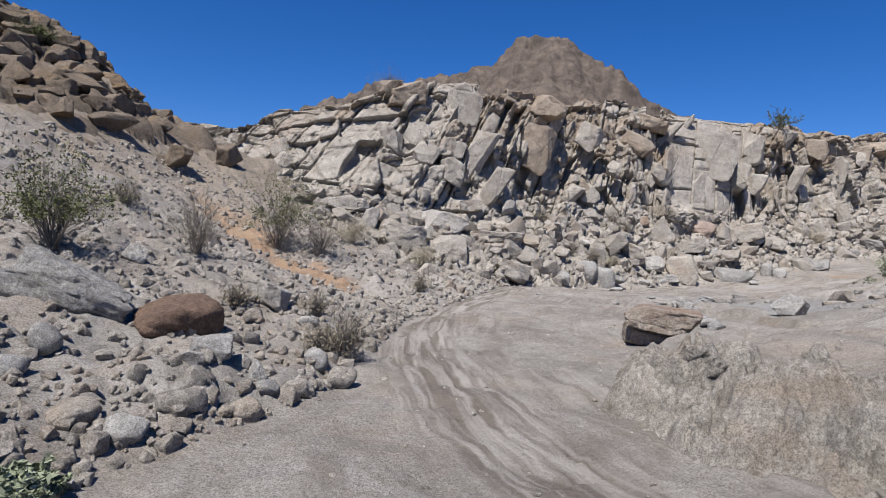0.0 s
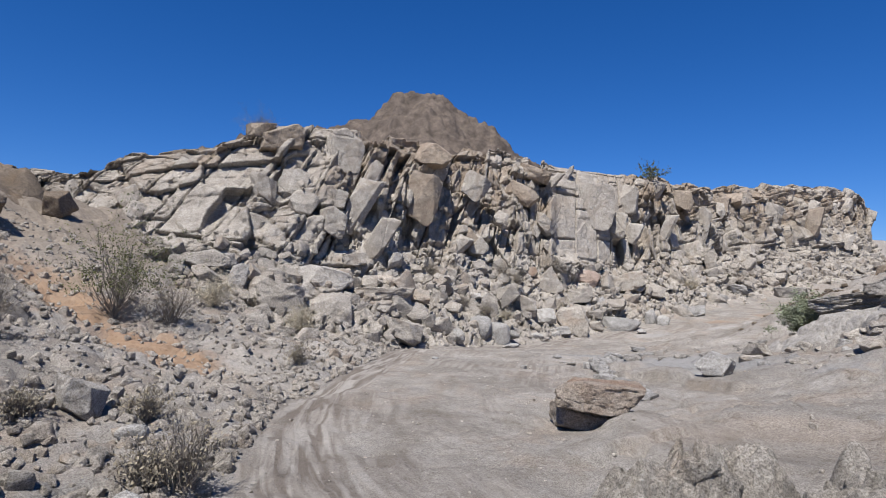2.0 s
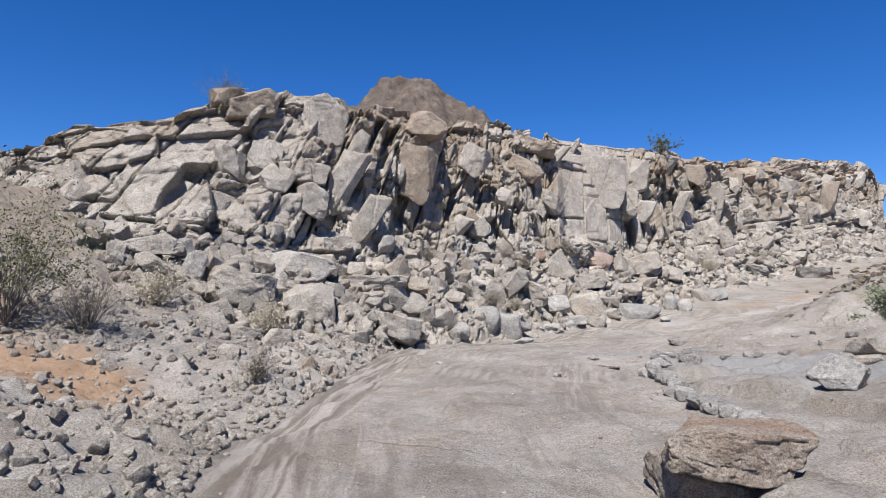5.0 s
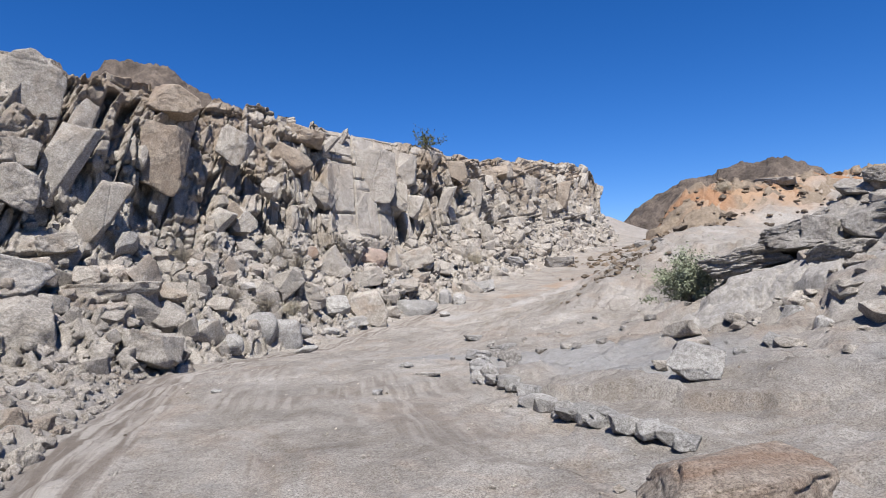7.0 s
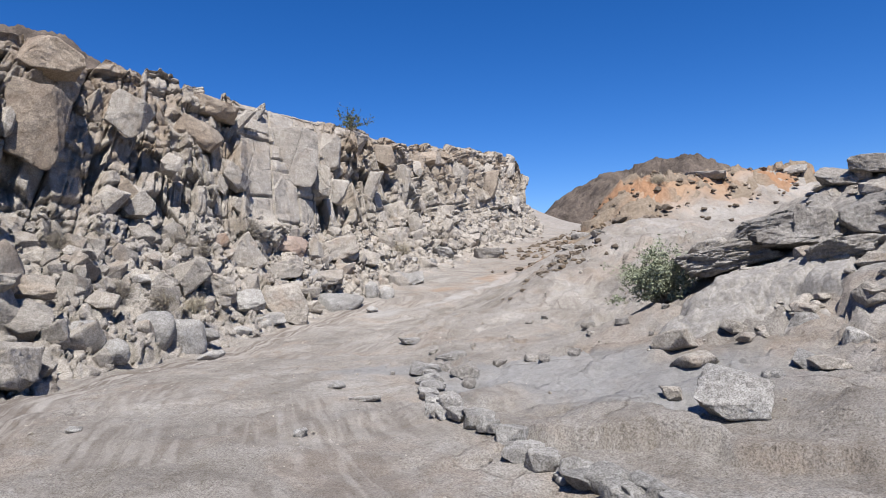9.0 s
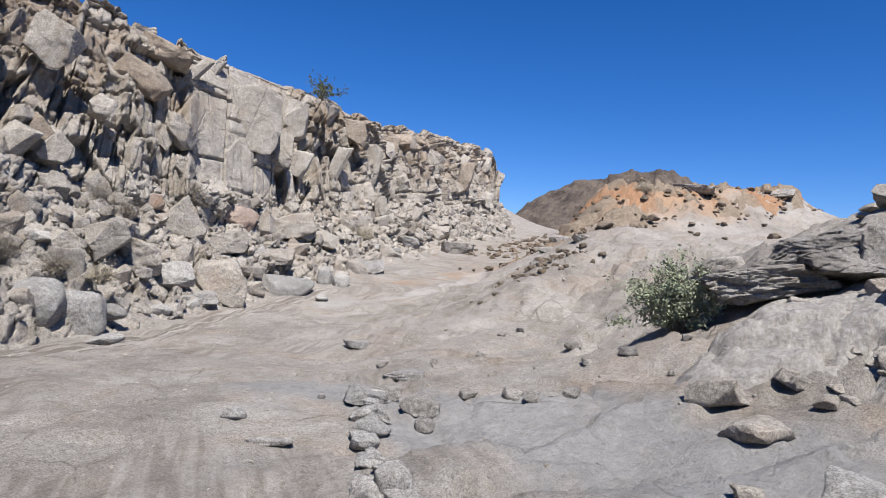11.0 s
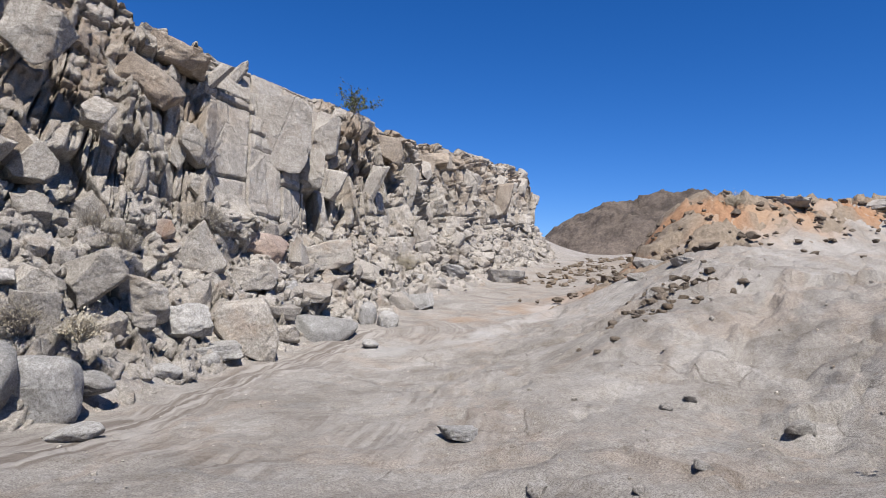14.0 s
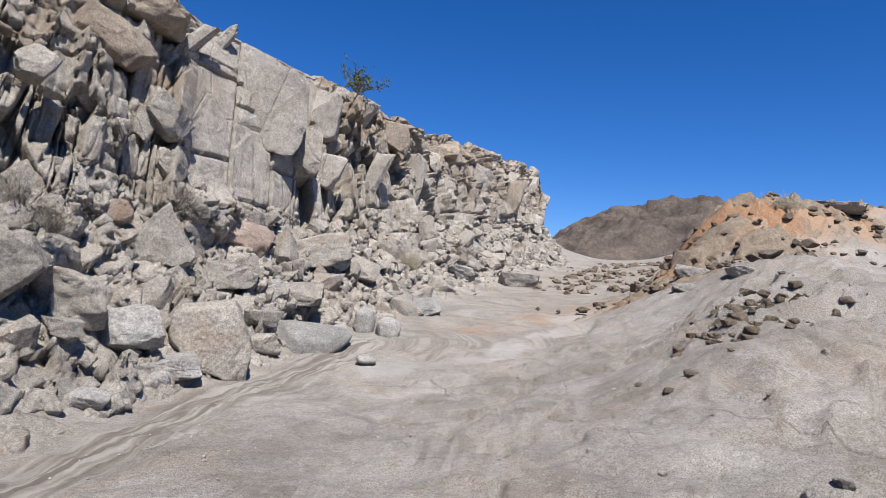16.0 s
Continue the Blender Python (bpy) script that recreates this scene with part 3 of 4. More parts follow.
# ---- far hills ----
def hill(name, cx, cy, ux, uy, profile, depth, seed, material, label, rough=4.0):
    """A hill: ridge heights across (ux, uy) from the centre, falling off to both sides."""
    a = np.linspace(profile[0][0], profile[-1][0], 420)
    b = np.linspace(-1, 1, 200)
    aa, bb = np.meshgrid(a, b)
    top = np.interp(aa, [p[0] for p in profile], [p[1] for p in profile])
    f, e = facets(aa * 0.05, bb * depth * 0.05, seed)
    gullies = 0.5 - np.abs(fractal(aa * 0.05, bb * depth * 0.03, seed + 9, 5, 0.6))
    h = top * (1 - np.abs(bb) ** 1.3) + rough * (0.25 + np.sqrt(np.abs(bb))) * (1 - np.abs(bb)) * (fractal(aa * 0.09, bb * depth * 0.09, seed, 6, 0.68) + 0.25 * f + 0.9 * (gullies - 0.35))
    x = cx + aa * ux - bb * depth * uy
    y = cy + aa * uy + bb * depth * ux
    ob = new(name, grid_mesh(name, np.stack([x, y, h - 3], -1), material))
    return tagged(ob, label, "hill", kind="structure")


hill("mountain", 38, 247, 0.988, -0.153, [(-170, 12), (-115, 43), (-92, 57), (-67, 63), (-42, 67), (-22, 75), (-12, 82), (0, 85), (8, 82), (15, 77), (26, 68), (37, 59), (80, 38), (150, 10)], 90, 5, M_MOUNT, "dark brown bare rocky desert mountain behind the cliff", 12)
hill("far_hill", 124, 86, 0.52, -0.855, [(-44, 4), (-22, 13.5), (-14, 19.5), (-6, 23.5), (4, 24.5), (10, 23.5), (20, 19.5), (60, 8)], 45, 15, M_MOUNT, "distant dark brown rounded hill", 5)


# ---- rocks ----
def unit_sphere(level):
    bm = bmesh.new()
    bmesh.ops.create_icosphere(bm, subdivisions=level, radius=1)
    v = np.array([p.co[:] for p in bm.verts])
    f = np.array([[p.index for p in q.verts] for q in bm.faces])
    bm.free()
    return v, f


SPHERES = {k: unit_sphere(k) for k in (1, 2, 3, 4, 5)}


def rock_shape(seed, level=3, faces=9, crisp=16, rough=0.05, blocky=0.7):
    """Points and triangles of a broken stone one unit across: a sphere cut back to random planes."""
    rng = np.random.RandomState(seed)
    v, f = SPHERES[level]
    box = np.array([(1, 0, 0), (-1, 0, 0), (0, 1, 0), (0, -1, 0), (0, 0, 1), (0, 0, -1)], float) + rng.normal(0, 0.30, (6, 3))
    n = np.concatenate([box, rng.normal(0, 1, (faces, 3))])
    n /= np.linalg.norm(n, axis=1)[:, None]
    d = np.concatenate([rng.uniform(0.55, 0.85, 6) / blocky, rng.uniform(0.62, 0.98, faces)])
    r = 1 / (np.sum((np.maximum(v @ n.T, 0) / d) ** crisp, axis=1) ** (1 / crisp))
    p = v * r[:, None]
    o = rng.uniform(0, 50, 3)
    bumpy = fractal(p[:, 0] * 2.2 + p[:, 2] * 1.3 + o[0], p[:, 1] * 2.2 - p[:, 2] * 1.7 + o[1], seed % 97, 5, 0.6)
    cut, edge = facets(p[:, 0] * 1.6 + p[:, 2] + o[1], p[:, 1] * 1.6 - p[:, 2] * 0.8 + o[2], seed % 89)
    chip, _ = facets(p[:, 0] * 4.2 - p[:, 2] * 2.1 + o[2], p[:, 1] * 4.2 + p[:, 2] * 2.6 + o[0], seed % 83)
    p = p * (1 + rough * 2.0 * bumpy + rough * 0.9 * cut + rough * 0.7 * chip)[:, None]
    low, high = p.min(0), p.max(0)
    return (p - (low + high) / 2) / (high - low), f


def hull_shape(seed, cuts=5, planes=9, rough=0.022):
    """Points and triangles of a broken block one unit across: a box split off along random planes, its edges worn, its faces chipped."""
    rng = np.random.RandomState(seed)
    bm = bmesh.new()
    bmesh.ops.create_cube(bm, size=2)
    for v in bm.verts:
        v.co += Vector(rng.normal(0, 0.24, 3))
    for k in range(planes):
        n = rng.normal(0, 1, 3)
        n /= np.linalg.norm(n)
        reach = max(float(np.dot(n, v.co)) for v in bm.verts)
        cut = bmesh.ops.bisect_plane(bm, geom=bm.verts[:] + bm.edges[:] + bm.faces[:], dist=0.0005, plane_co=Vector(n * reach * rng.uniform(0.58, 0.88)), plane_no=Vector(n), clear_outer=True)
        rim = [g for g in cut["geom_cut"] if isinstance(g, bmesh.types.BMEdge)]
        if len(rim) > 2:
            bmesh.ops.contextual_create(bm, geom=rim)
    bmesh.ops.remove_doubles(bm, verts=bm.verts[:], dist=0.03)
    bmesh.ops.bevel(bm, geom=bm.edges[:], offset=0.05, segments=1, affect="EDGES", clamp_overlap=True)
    bmesh.ops.triangulate(bm, faces=bm.faces[:])
    for k in range(8 if cuts > 3 else 4):
        reach = {1: 0.9, 2: 0.6, 3: 0.45, 4: 0.30, 8: 0.16}.get(cuts, 0.10)
        long = [e for e in bm.edges if e.calc_length() > reach]
        if not long:
            break
        bmesh.ops.subdivide_edges(bm, edges=long, cuts=1)
        bmesh.ops.triangulate(bm, faces=bm.faces[:])
    bmesh.ops.recalc_face_normals(bm, faces=bm.faces[:])
    bm.verts.index_update()
    p = np.array([v.co[:] for v in bm.verts])
    f = np.array([[v.index for v in q.verts] for q in bm.faces])
    bm.free()
    o = rng.uniform(0, 50, 3)
    bumpy = fractal(p[:, 0] * 1.8 + p[:, 2] * 1.1 + o[0], p[:, 1] * 1.8 - p[:, 2] * 1.4 + o[1], seed % 97, 5, 0.62)
    chip, edge = facets(p[:, 0] * 2.1 - p[:, 2] * 1.3 + o[2], p[:, 1] * 2.1 + p[:, 2] * 1.6 + o[0], seed % 83)
    p = p * (1 + rough * 2.0 * bumpy + rough * 1.4 * chip - rough * 1.0 * smooth(0.08, 0, edge))[:, None]
    low, high = p.min(0), p.max(0)
    return (p - (low + high) / 2) / (high - low), f


def tri_mesh(name, v, f, material, shade=False):
    me = bpy.data.meshes.new(name)
    me.vertices.add(len(v))
    me.vertices.foreach_set("co", np.asarray(v, np.float32).reshape(-1))
    me.loops.add(f.size)
    me.loops.foreach_set("vertex_index", f.reshape(-1).astype(np.int32))
    me.polygons.add(len(f))
    me.polygons.foreach_set("loop_start", np.arange(0, f.size, f.shape[1], dtype=np.int32))
    if shade:
        me.polygons.foreach_set("use_smooth", np.ones(len(f), bool))
    me.update(calc_edges=True)
    me.materials.append(material)
    return me


ROCK_KINDS = {"rock": M_ROCK, "grey": M_GREY, "pale": M_PALE, "brown": M_BROWN, "rust": M_RUST, "dark": M_DARK, "cliff": M_CLIFF, "varnish": M_VARNISH, "pink": M_PINK, "tan": M_OUTCROP}
LABELS = {"rock": "angular tan granite boulder fallen on the slope", "grey": "water-worn smooth grey granite boulder", "pale": "pale clean granite boulder on rubble",
          "brown": "dark brown desert-varnished rounded boulder", "rust": "rust-stained broken tan boulder", "dark": "dark grey rough rock ledge on the slope", "pink": "pinkish crumbling granite mass in the bank", "tan": "tan weathered outcrop rock on the hillside"}
shapes, forms = {}, {}


def shape_of(kind, variant, level=3, round_=False):
    key = (kind, variant, level, round_)
    if key not in shapes:
        form = key[1:]
        if form in forms:
            v, f = forms[form]
        elif round_:
            v, f = rock_shape(100 + variant * 7, level, 22, 9, 0.05, 0.75)
        else:
            v, f = hull_shape(500 + variant * 7, {3: 4, 4: 8, 5: 14}.get(level, 3), 10 + variant % 6 if variant < 20 else 16, 0.032 if variant < 20 else 0.07)
        forms[form] = v, f
        shapes[key] = tri_mesh("rock_" + kind, v, f, ROCK_KINDS[kind], round_)
    return shapes[key]


def stone(name, x, y, z, w, d, h, yaw=0.0, tilt=0.0, nod=0.0, kind="rock", variant=0, level=3, round_=False, parent=None):
    """A stone w wide, d deep, h high about its middle. yaw turns it, tilt leans it sideways (right end up), nod tips it back."""
    ob = new(name, shape_of(kind, variant, level, round_))
    ob.matrix_world = pose(x, y, z, 0, 0, yaw) @ pose(0, 0, 0, nod, -tilt, 0) @ Matrix.Diagonal((w, d, h, 1))
    if parent:
        ob.parent = parent
    return ob


def boulder(x, y, z, w, d, h, yaw=0.0, tilt=0.0, kind="rock", variant=0, round_=False, label="", level=4):
    ob = stone("boulder", x, y, z, w, d, h, yaw, tilt, 0.0, kind, variant, level, round_)
    return tagged(ob, label or LABELS[kind], "boulder", "boulders along the wash")


def block(x, y, z, w, d, h, yaw=0.0, tilt=0.0, variant=0, nod=0.0, kind="cliff", level=4):
    """A joint block standing out of the cliff."""
    return stone("rock_block", x, y, z, w, d, h, yaw, tilt, nod, kind, variant, level, False, cliff)


# HERO ROCKS
perched = tagged(new("boulder"), "rust-stained tan boulder, a slab perched on an undercut dark base", "boulder", "boulders along the wash")
perched.location = (3.97, 10.3, 0.0)
stone("base", -0.10, 0.06, 0.15, 0.86, 0.72, 0.42, -10, 4, 0, "rust", 8, 5, False, perched)
stone("cap", 0.04, -0.04, 0.42, 1.18, 1.02, 0.42, -18, -6, 0, "rust", 19, 5, False, perched)
stone("chip", 0.42, -0.28, 0.10, 0.5, 0.4, 0.22, 15, 0, 0, "rust", 24, 4, False, perched)
block(-1.70, 29.12, 7.85, 2.05, 2.05, 1.38, 7, 0, 0, kind="varnish")
block(0.82, 29.67, 7.38, 2.06, 1.03, 2.50, -0, -20, 3)
block(1.66, 28.13, 5.12, 1.05, 0.84, 2.80, -3, -25, 1)
block(4.72, 31.10, 5.91, 1.60, 1.44, 2.46, -10, -8, 5, kind="varnish")
block(5.25, 31.86, 8.17, 1.92, 1.73, 1.39, -11, -10, 2, kind="varnish")
block(10.89, 35.70, 7.17, 2.00, 1.60, 1.33, -20, -28, 4, kind="varnish")
block(12.03, 36.95, 8.53, 2.08, 1.87, 0.90, -21, -14, 7, kind="varnish")
block(2.49, 27.62, 3.85, 0.84, 0.68, 2.03, -5, -30, 8)
block(-1.06, 27.79, 5.79, 1.25, 1.00, 1.41, 5, -15, 9)
block(-2.12, 27.35, 5.48, 1.04, 0.83, 1.34, 8, 0, 10)
block(-2.45, 29.08, 8.16, 1.29, 1.16, 0.81, 8, 8, 11, kind="varnish")
block(-0.62, 27.13, 4.98, 1.07, 0.86, 1.22, 4, -30, 12)
block(0.62, 27.83, 5.33, 0.98, 0.78, 0.98, 0, -20, 13)
block(7.20, 32.15, 4.23, 1.03, 0.82, 1.34, -15, -10, 2, kind="varnish")
block(7.62, 32.97, 6.95, 1.39, 1.11, 1.39, -15, -25, 5)
boulder(-0.47, 27.32, 3.36, 1.43, 1.28, 0.87, 4, 5, "rock", 1)
boulder(0.53, 27.19, 4.33, 1.26, 1.01, 1.11, 1, -20, "rock", 3)
boulder(0.29, 23.57, 2.00, 1.91, 1.72, 1.17, 2, 8, "pale", 2)
boulder(0.57, 21.93, 0.99, 1.41, 1.26, 1.29, 1, 12, "rock", 4)
boulder(-0.91, 21.36, 1.46, 1.47, 1.32, 0.86, 7, -6, "rock", 5)
boulder(-1.27, 20.14, 1.02, 0.56, 0.51, 0.56, 9, 0, "rock", 6)
boulder(2.44, 24.79, 1.56, 2.21, 1.55, 0.58, -6, 3, "rock", 7)
boulder(2.47, 26.70, 2.13, 1.00, 0.90, 0.39, -5, 2, "rust", 8)
boulder(3.74, 25.18, 1.52, 0.92, 0.83, 0.54, -10, -8, "rock", 9)
boulder(2.74, 21.86, 0.45, 1.41, 1.13, 0.86, -8, -6, "rock", 10)
boulder(6.18, 25.66, 0.29, 1.02, 0.82, 1.09, -17, 14, "grey", 11, True)
boulder(5.00, 24.10, 0.16, 0.54, 0.48, 0.54, -14, 0, "grey", 12, True)
boulder(4.59, 25.20, 0.35, 0.96, 0.86, 0.87, -12, 0, "grey", 13, True)
boulder(1.76, 22.92, 0.83, 1.02, 0.92, 0.64, -4, -10, "rock", 11)
boulder(-0.77, 19.27, 0.60, 0.80, 0.72, 0.44, 7, 10, "rock", 2)
boulder(-0.73, 17.05, 0.47, 0.42, 0.38, 0.28, 9, 0, "rock", 4, level=3)
boulder(0.61, 16.81, 0.25, 0.30, 0.27, 0.30, 1, 20, "rock", 0, level=3)
boulder(0.91, 17.04, 0.10, 0.31, 0.28, 0.26, -1, 0, "rock", 1, level=3)
boulder(-1.21, 23.06, 2.19, 0.59, 0.53, 0.35, 7, 0, "rock", 9, True)
boulder(1.91, 24.64, 1.95, 0.57, 0.51, 0.57, -4, 0, "rock", 12)
boulder(1.41, 26.36, 2.85, 0.93, 0.84, 0.62, -2, 0, "rock", 13)
boulder(-2.25, 22.26, 2.02, 0.60, 0.36, 0.89, 7, -30, "pale", 3)
boulder(-2.01, 22.50, 2.00, 0.44, 0.27, 0.84, 6, 15, "pale", 5, level=3)
boulder(-3.26, 22.80, 2.56, 1.42, 1.28, 0.61, 9, 5, "rock", 6)
boulder(8.27, 29.27, 1.54, 1.24, 1.00, 0.95, -13, 32, "rock", 0)
boulder(9.28, 30.19, 1.15, 1.43, 1.29, 0.92, -16, -8, "rock", 3)
boulder(11.68, 33.26, 2.11, 1.50, 1.20, 1.41, -21, 40, "rock", 1)
boulder(14.47, 35.20, 2.61, 1.75, 1.58, 1.10, -26, -12, "pink", 4)
boulder(13.53, 33.40, 1.60, 1.29, 1.16, 0.79, -26, 14, "rock", 5)
boulder(11.82, 30.22, 0.48, 1.52, 1.22, 1.52, -25, -8, "rock", 6)
boulder(14.99, 31.97, 0.16, 2.02, 1.62, 0.98, -32, 4, "grey", 7, True)
boulder(15.18, 33.20, 1.21, 1.39, 1.11, 0.62, -30, 0, "rock", 8)
boulder(17.25, 32.99, 0.54, 0.62, 0.56, 0.84, -36, -10, "grey", 9, True)
boulder(17.48, 32.21, 0.41, 0.71, 0.64, 0.61, -37, 0, "grey", 10, True)
boulder(20.31, 35.69, 0.96, 1.37, 1.23, 0.75, -38, -8, "grey", 11, True)
boulder(21.01, 34.99, 0.79, 1.34, 1.08, 0.78, -40, 10, "grey", 12)
boulder(10.82, 29.73, -0.00, 1.25, 1.00, 0.43, -22, 2, "grey", 13)
boulder(9.25, 28.02, -0.12, 0.61, 0.48, 0.32, -19, 4, "grey", 1, True)
boulder(10.50, 29.11, -0.13, 0.44, 0.35, 0.35, -22, 0, "grey", 2, True, level=3)
boulder(7.73, 26.48, 0.05, 0.59, 0.53, 0.38, -14, 0, "grey", 3, True)
boulder(6.90, 26.05, 0.02, 1.19, 1.07, 1.14, -10, 0, "grey", 4, True)
boulder(7.13, 24.76, -0.24, 0.67, 0.47, 0.20, -13, 2, "grey", 5, True)
boulder(14.90, 29.53, 0.02, 0.44, 0.39, 0.26, -36, 0, "grey", 6, True, level=3)
boulder(10.24, 30.06, 0.63, 1.28, 1.15, 0.81, -20, 4, "grey", 9)
boulder(9.07, 28.99, 0.73, 0.58, 0.53, 0.39, -17, 0, "rock", 10)
boulder(14.33, 33.31, 0.98, 0.68, 0.54, 1.35, -28, -20, "grey", 2, True)
boulder(17.30, 35.22, 1.41, 1.20, 0.96, 0.80, -32, 10, "rock", 11)
boulder(19.34, 36.46, 1.97, 1.32, 1.06, 0.88, -35, -20, "rock", 12)
boulder(17.52, 36.44, 2.42, 2.30, 1.61, 1.26, -31, 8, "rock", 13)
boulder(7.29, 28.99, 1.44, 0.98, 0.78, 0.68, -9, 0, "rock", 2)
boulder(30.72, 39.17, 1.98, 2.11, 1.90, 1.02, -48, 6, "dark", 7)
boulder(32.00, 42.43, 3.20, 1.75, 1.58, 0.67, -46, 0, "rock", 8)
boulder(26.97, 39.47, 2.21, 1.43, 1.29, 0.69, -43, 0, "grey", 3)
boulder(25.10, 38.62, 1.61, 1.08, 0.97, 0.54, -42, 0, "grey", 4, True)
block(13.25, 37.18, 8.05, 0.46, 0.64, 2.10, -21, -38, 1)
block(14.48, 38.49, 8.65, 0.50, 0.70, 2.08, -23, -38, 3)
block(16.17, 37.90, 6.94, 2.76, 0.97, 2.98, -27, 4, 5)
block(19.37, 39.89, 7.70, 1.42, 1.00, 2.45, -31, -4, 0)
block(17.81, 38.34, 5.94, 1.35, 0.81, 1.80, -30, -8, 9)
block(19.33, 39.05, 5.64, 1.05, 0.84, 1.43, -32, -20, 8)
block(12.13, 35.35, 5.48, 1.53, 1.23, 1.02, -20, -30, 10)
block(7.60, 31.92, 3.94, 1.01, 0.70, 1.15, -9, -12, 2)
block(10.38, 34.81, 5.42, 0.94, 0.75, 0.70, -15, -20, 11)
block(8.95, 32.96, 5.44, 0.68, 0.54, 0.81, -13, -30, 12)
block(29.41, 45.21, 8.37, 1.71, 1.37, 2.05, -40, -10, 13, kind="varnish")
block(24.88, 42.39, 8.46, 1.65, 1.32, 1.48, -37, -20, 6, kind="varnish")
block(22.66, 40.64, 6.08, 0.81, 0.65, 2.43, -35, -20, 1)
block(27.20, 43.74, 6.93, 1.27, 1.02, 2.54, -39, -15, 3)
block(36.15, 47.89, 8.44, 1.60, 1.28, 2.00, -44, -20, 5)
block(41.77, 49.77, 8.42, 1.34, 1.07, 2.68, -47, -10, 8, kind="varnish")
block(25.96, 40.84, 4.04, 0.87, 0.70, 1.45, -40, 10, 9)
block(12.28, 35.08, 4.18, 1.02, 0.81, 0.68, -20, -30, 10)
block(22.29, 41.28, 8.84, 1.09, 0.87, 1.36, -34, -15, 11)
block(30.88, 45.63, 9.17, 1.77, 1.41, 1.06, -41, 0, 12, kind="varnish")
boulder(-3.77, 7.15, 0.78, 1.44, 1.01, 0.66, 31, -30, "grey", 29)
boulder(-2.54, 7.36, 0.48, 1.00, 0.90, 0.57, 23, -3, "brown", 2, True)
boulder(-1.80, 6.40, 0.36, 0.41, 0.33, 0.24, 20, 2, "grey", 8, level=3)
boulder(-1.87, 6.09, 0.32, 0.24, 0.19, 0.16, 22, 0, "pale", 3, level=3)
boulder(-3.19, 5.97, 0.43, 0.29, 0.26, 0.37, 33, 0, "grey", 6, True, level=3)
boulder(-3.10, 5.38, 0.33, 0.30, 0.27, 0.22, 35, 0, "grey", 7, True, level=3)
boulder(-2.12, 9.67, 0.52, 0.56, 0.45, 0.47, 15, -14, "pale", 10)
boulder(-4.35, 9.91, 1.07, 0.35, 0.31, 0.35, 27, -30, "grey", 9, level=3)
boulder(-1.20, 6.27, 0.01, 0.25, 0.23, 0.16, 16, 0, "grey", 1, True, level=3)
boulder(-1.33, 6.43, 0.13, 0.19, 0.17, 0.24, 16, -10, "grey", 2, level=3)
boulder(-0.97, 6.51, -0.03, 0.26, 0.23, 0.19, 13, 0, "rock", 4, True, level=3)
boulder(-0.95, 7.41, 0.09, 0.28, 0.26, 0.26, 11, 0, "grey", 9, True, level=3)
boulder(-0.61, 7.16, -0.06, 0.35, 0.28, 0.27, 9, 0, "rock", 11, True, level=3)
boulder(-1.25, 5.82, -0.06, 0.30, 0.27, 0.20, 17, 0, "rock", 12, True, level=3)
boulder(-1.66, 5.39, 0.11, 0.42, 0.33, 0.21, 23, 0, "rock", 13, True, level=3)
boulder(-1.87, 4.90, -0.00, 0.34, 0.31, 0.25, 27, 0, "grey", 0, True, level=3)
boulder(-2.26, 4.88, 0.11, 0.38, 0.34, 0.21, 30, 0, "rock", 2, True, level=3)
boulder(-1.46, 9.26, 0.24, 0.32, 0.29, 0.19, 12, 0, "grey", 4, True, level=3)
boulder(-4.14, 6.85, 0.87, 0.36, 0.32, 0.30, 35, -20, "rock", 5, level=3)
boulder(7.46, 12.84, 0.46, 0.65, 0.52, 0.46, -65, -8, "grey", 12)
boulder(13.99, 15.50, 1.80, 0.97, 0.87, 0.56, -67, 12, "dark", 24)
boulder(13.78, 14.75, 1.98, 0.67, 0.60, 0.47, -69, 14, "dark", 25)
boulder(16.42, 17.41, 1.72, 1.08, 0.97, 0.67, -64, 20, "dark", 3)
boulder(12.99, 13.97, 2.13, 0.64, 0.58, 0.59, -71, -10, "dark", 5)
boulder(13.32, 13.31, 2.22, 0.75, 0.67, 0.57, -75, 0, "dark", 6)
boulder(10.70, 15.32, 0.44, 0.26, 0.21, 0.26, -60, -20, "grey", 8, level=3)
boulder(10.66, 13.37, 0.73, 0.35, 0.21, 0.49, -70, -20, "grey", 9)
boulder(10.05, 12.56, 0.68, 0.35, 0.21, 0.31, -74, -15, "grey", 11)
boulder(15.28, 14.31, 3.08, 0.75, 0.68, 0.39, -73, -15, "dark", 12)
boulder(15.30, 13.75, 3.28, 0.73, 0.65, 0.42, -75, -10, "dark", 13)
boulder(9.05, 12.76, 0.57, 0.30, 0.27, 0.20, -71, -20, "grey", 12, level=3)
boulder(8.53, 12.90, 0.49, 0.23, 0.21, 0.14, -68, 0, "grey", 13, True, level=3)
boulder(6.18, 15.25, 0.24, 0.27, 0.24, 0.28, -41, 0, "grey", 1, True, level=3)
boulder(7.72, 17.59, 0.16, 0.50, 0.40, 0.18, -39, 0, "grey", 2)
boulder(7.15, 16.74, 0.10, 0.37, 0.30, 0.18, -39, 0, "grey", 3, True, level=3)
boulder(6.11, 14.76, 0.19, 0.34, 0.27, 0.20, -43, 0, "grey", 4, level=3)
boulder(6.01, 14.23, 0.15, 0.31, 0.25, 0.20, -46, -10, "grey", 5, level=3)
boulder(5.72, 13.89, 0.13, 0.27, 0.22, 0.16, -47, 0, "grey", 6, level=3)
boulder(5.73, 13.62, 0.12, 0.30, 0.24, 0.19, -49, 0, "grey", 7, level=3)
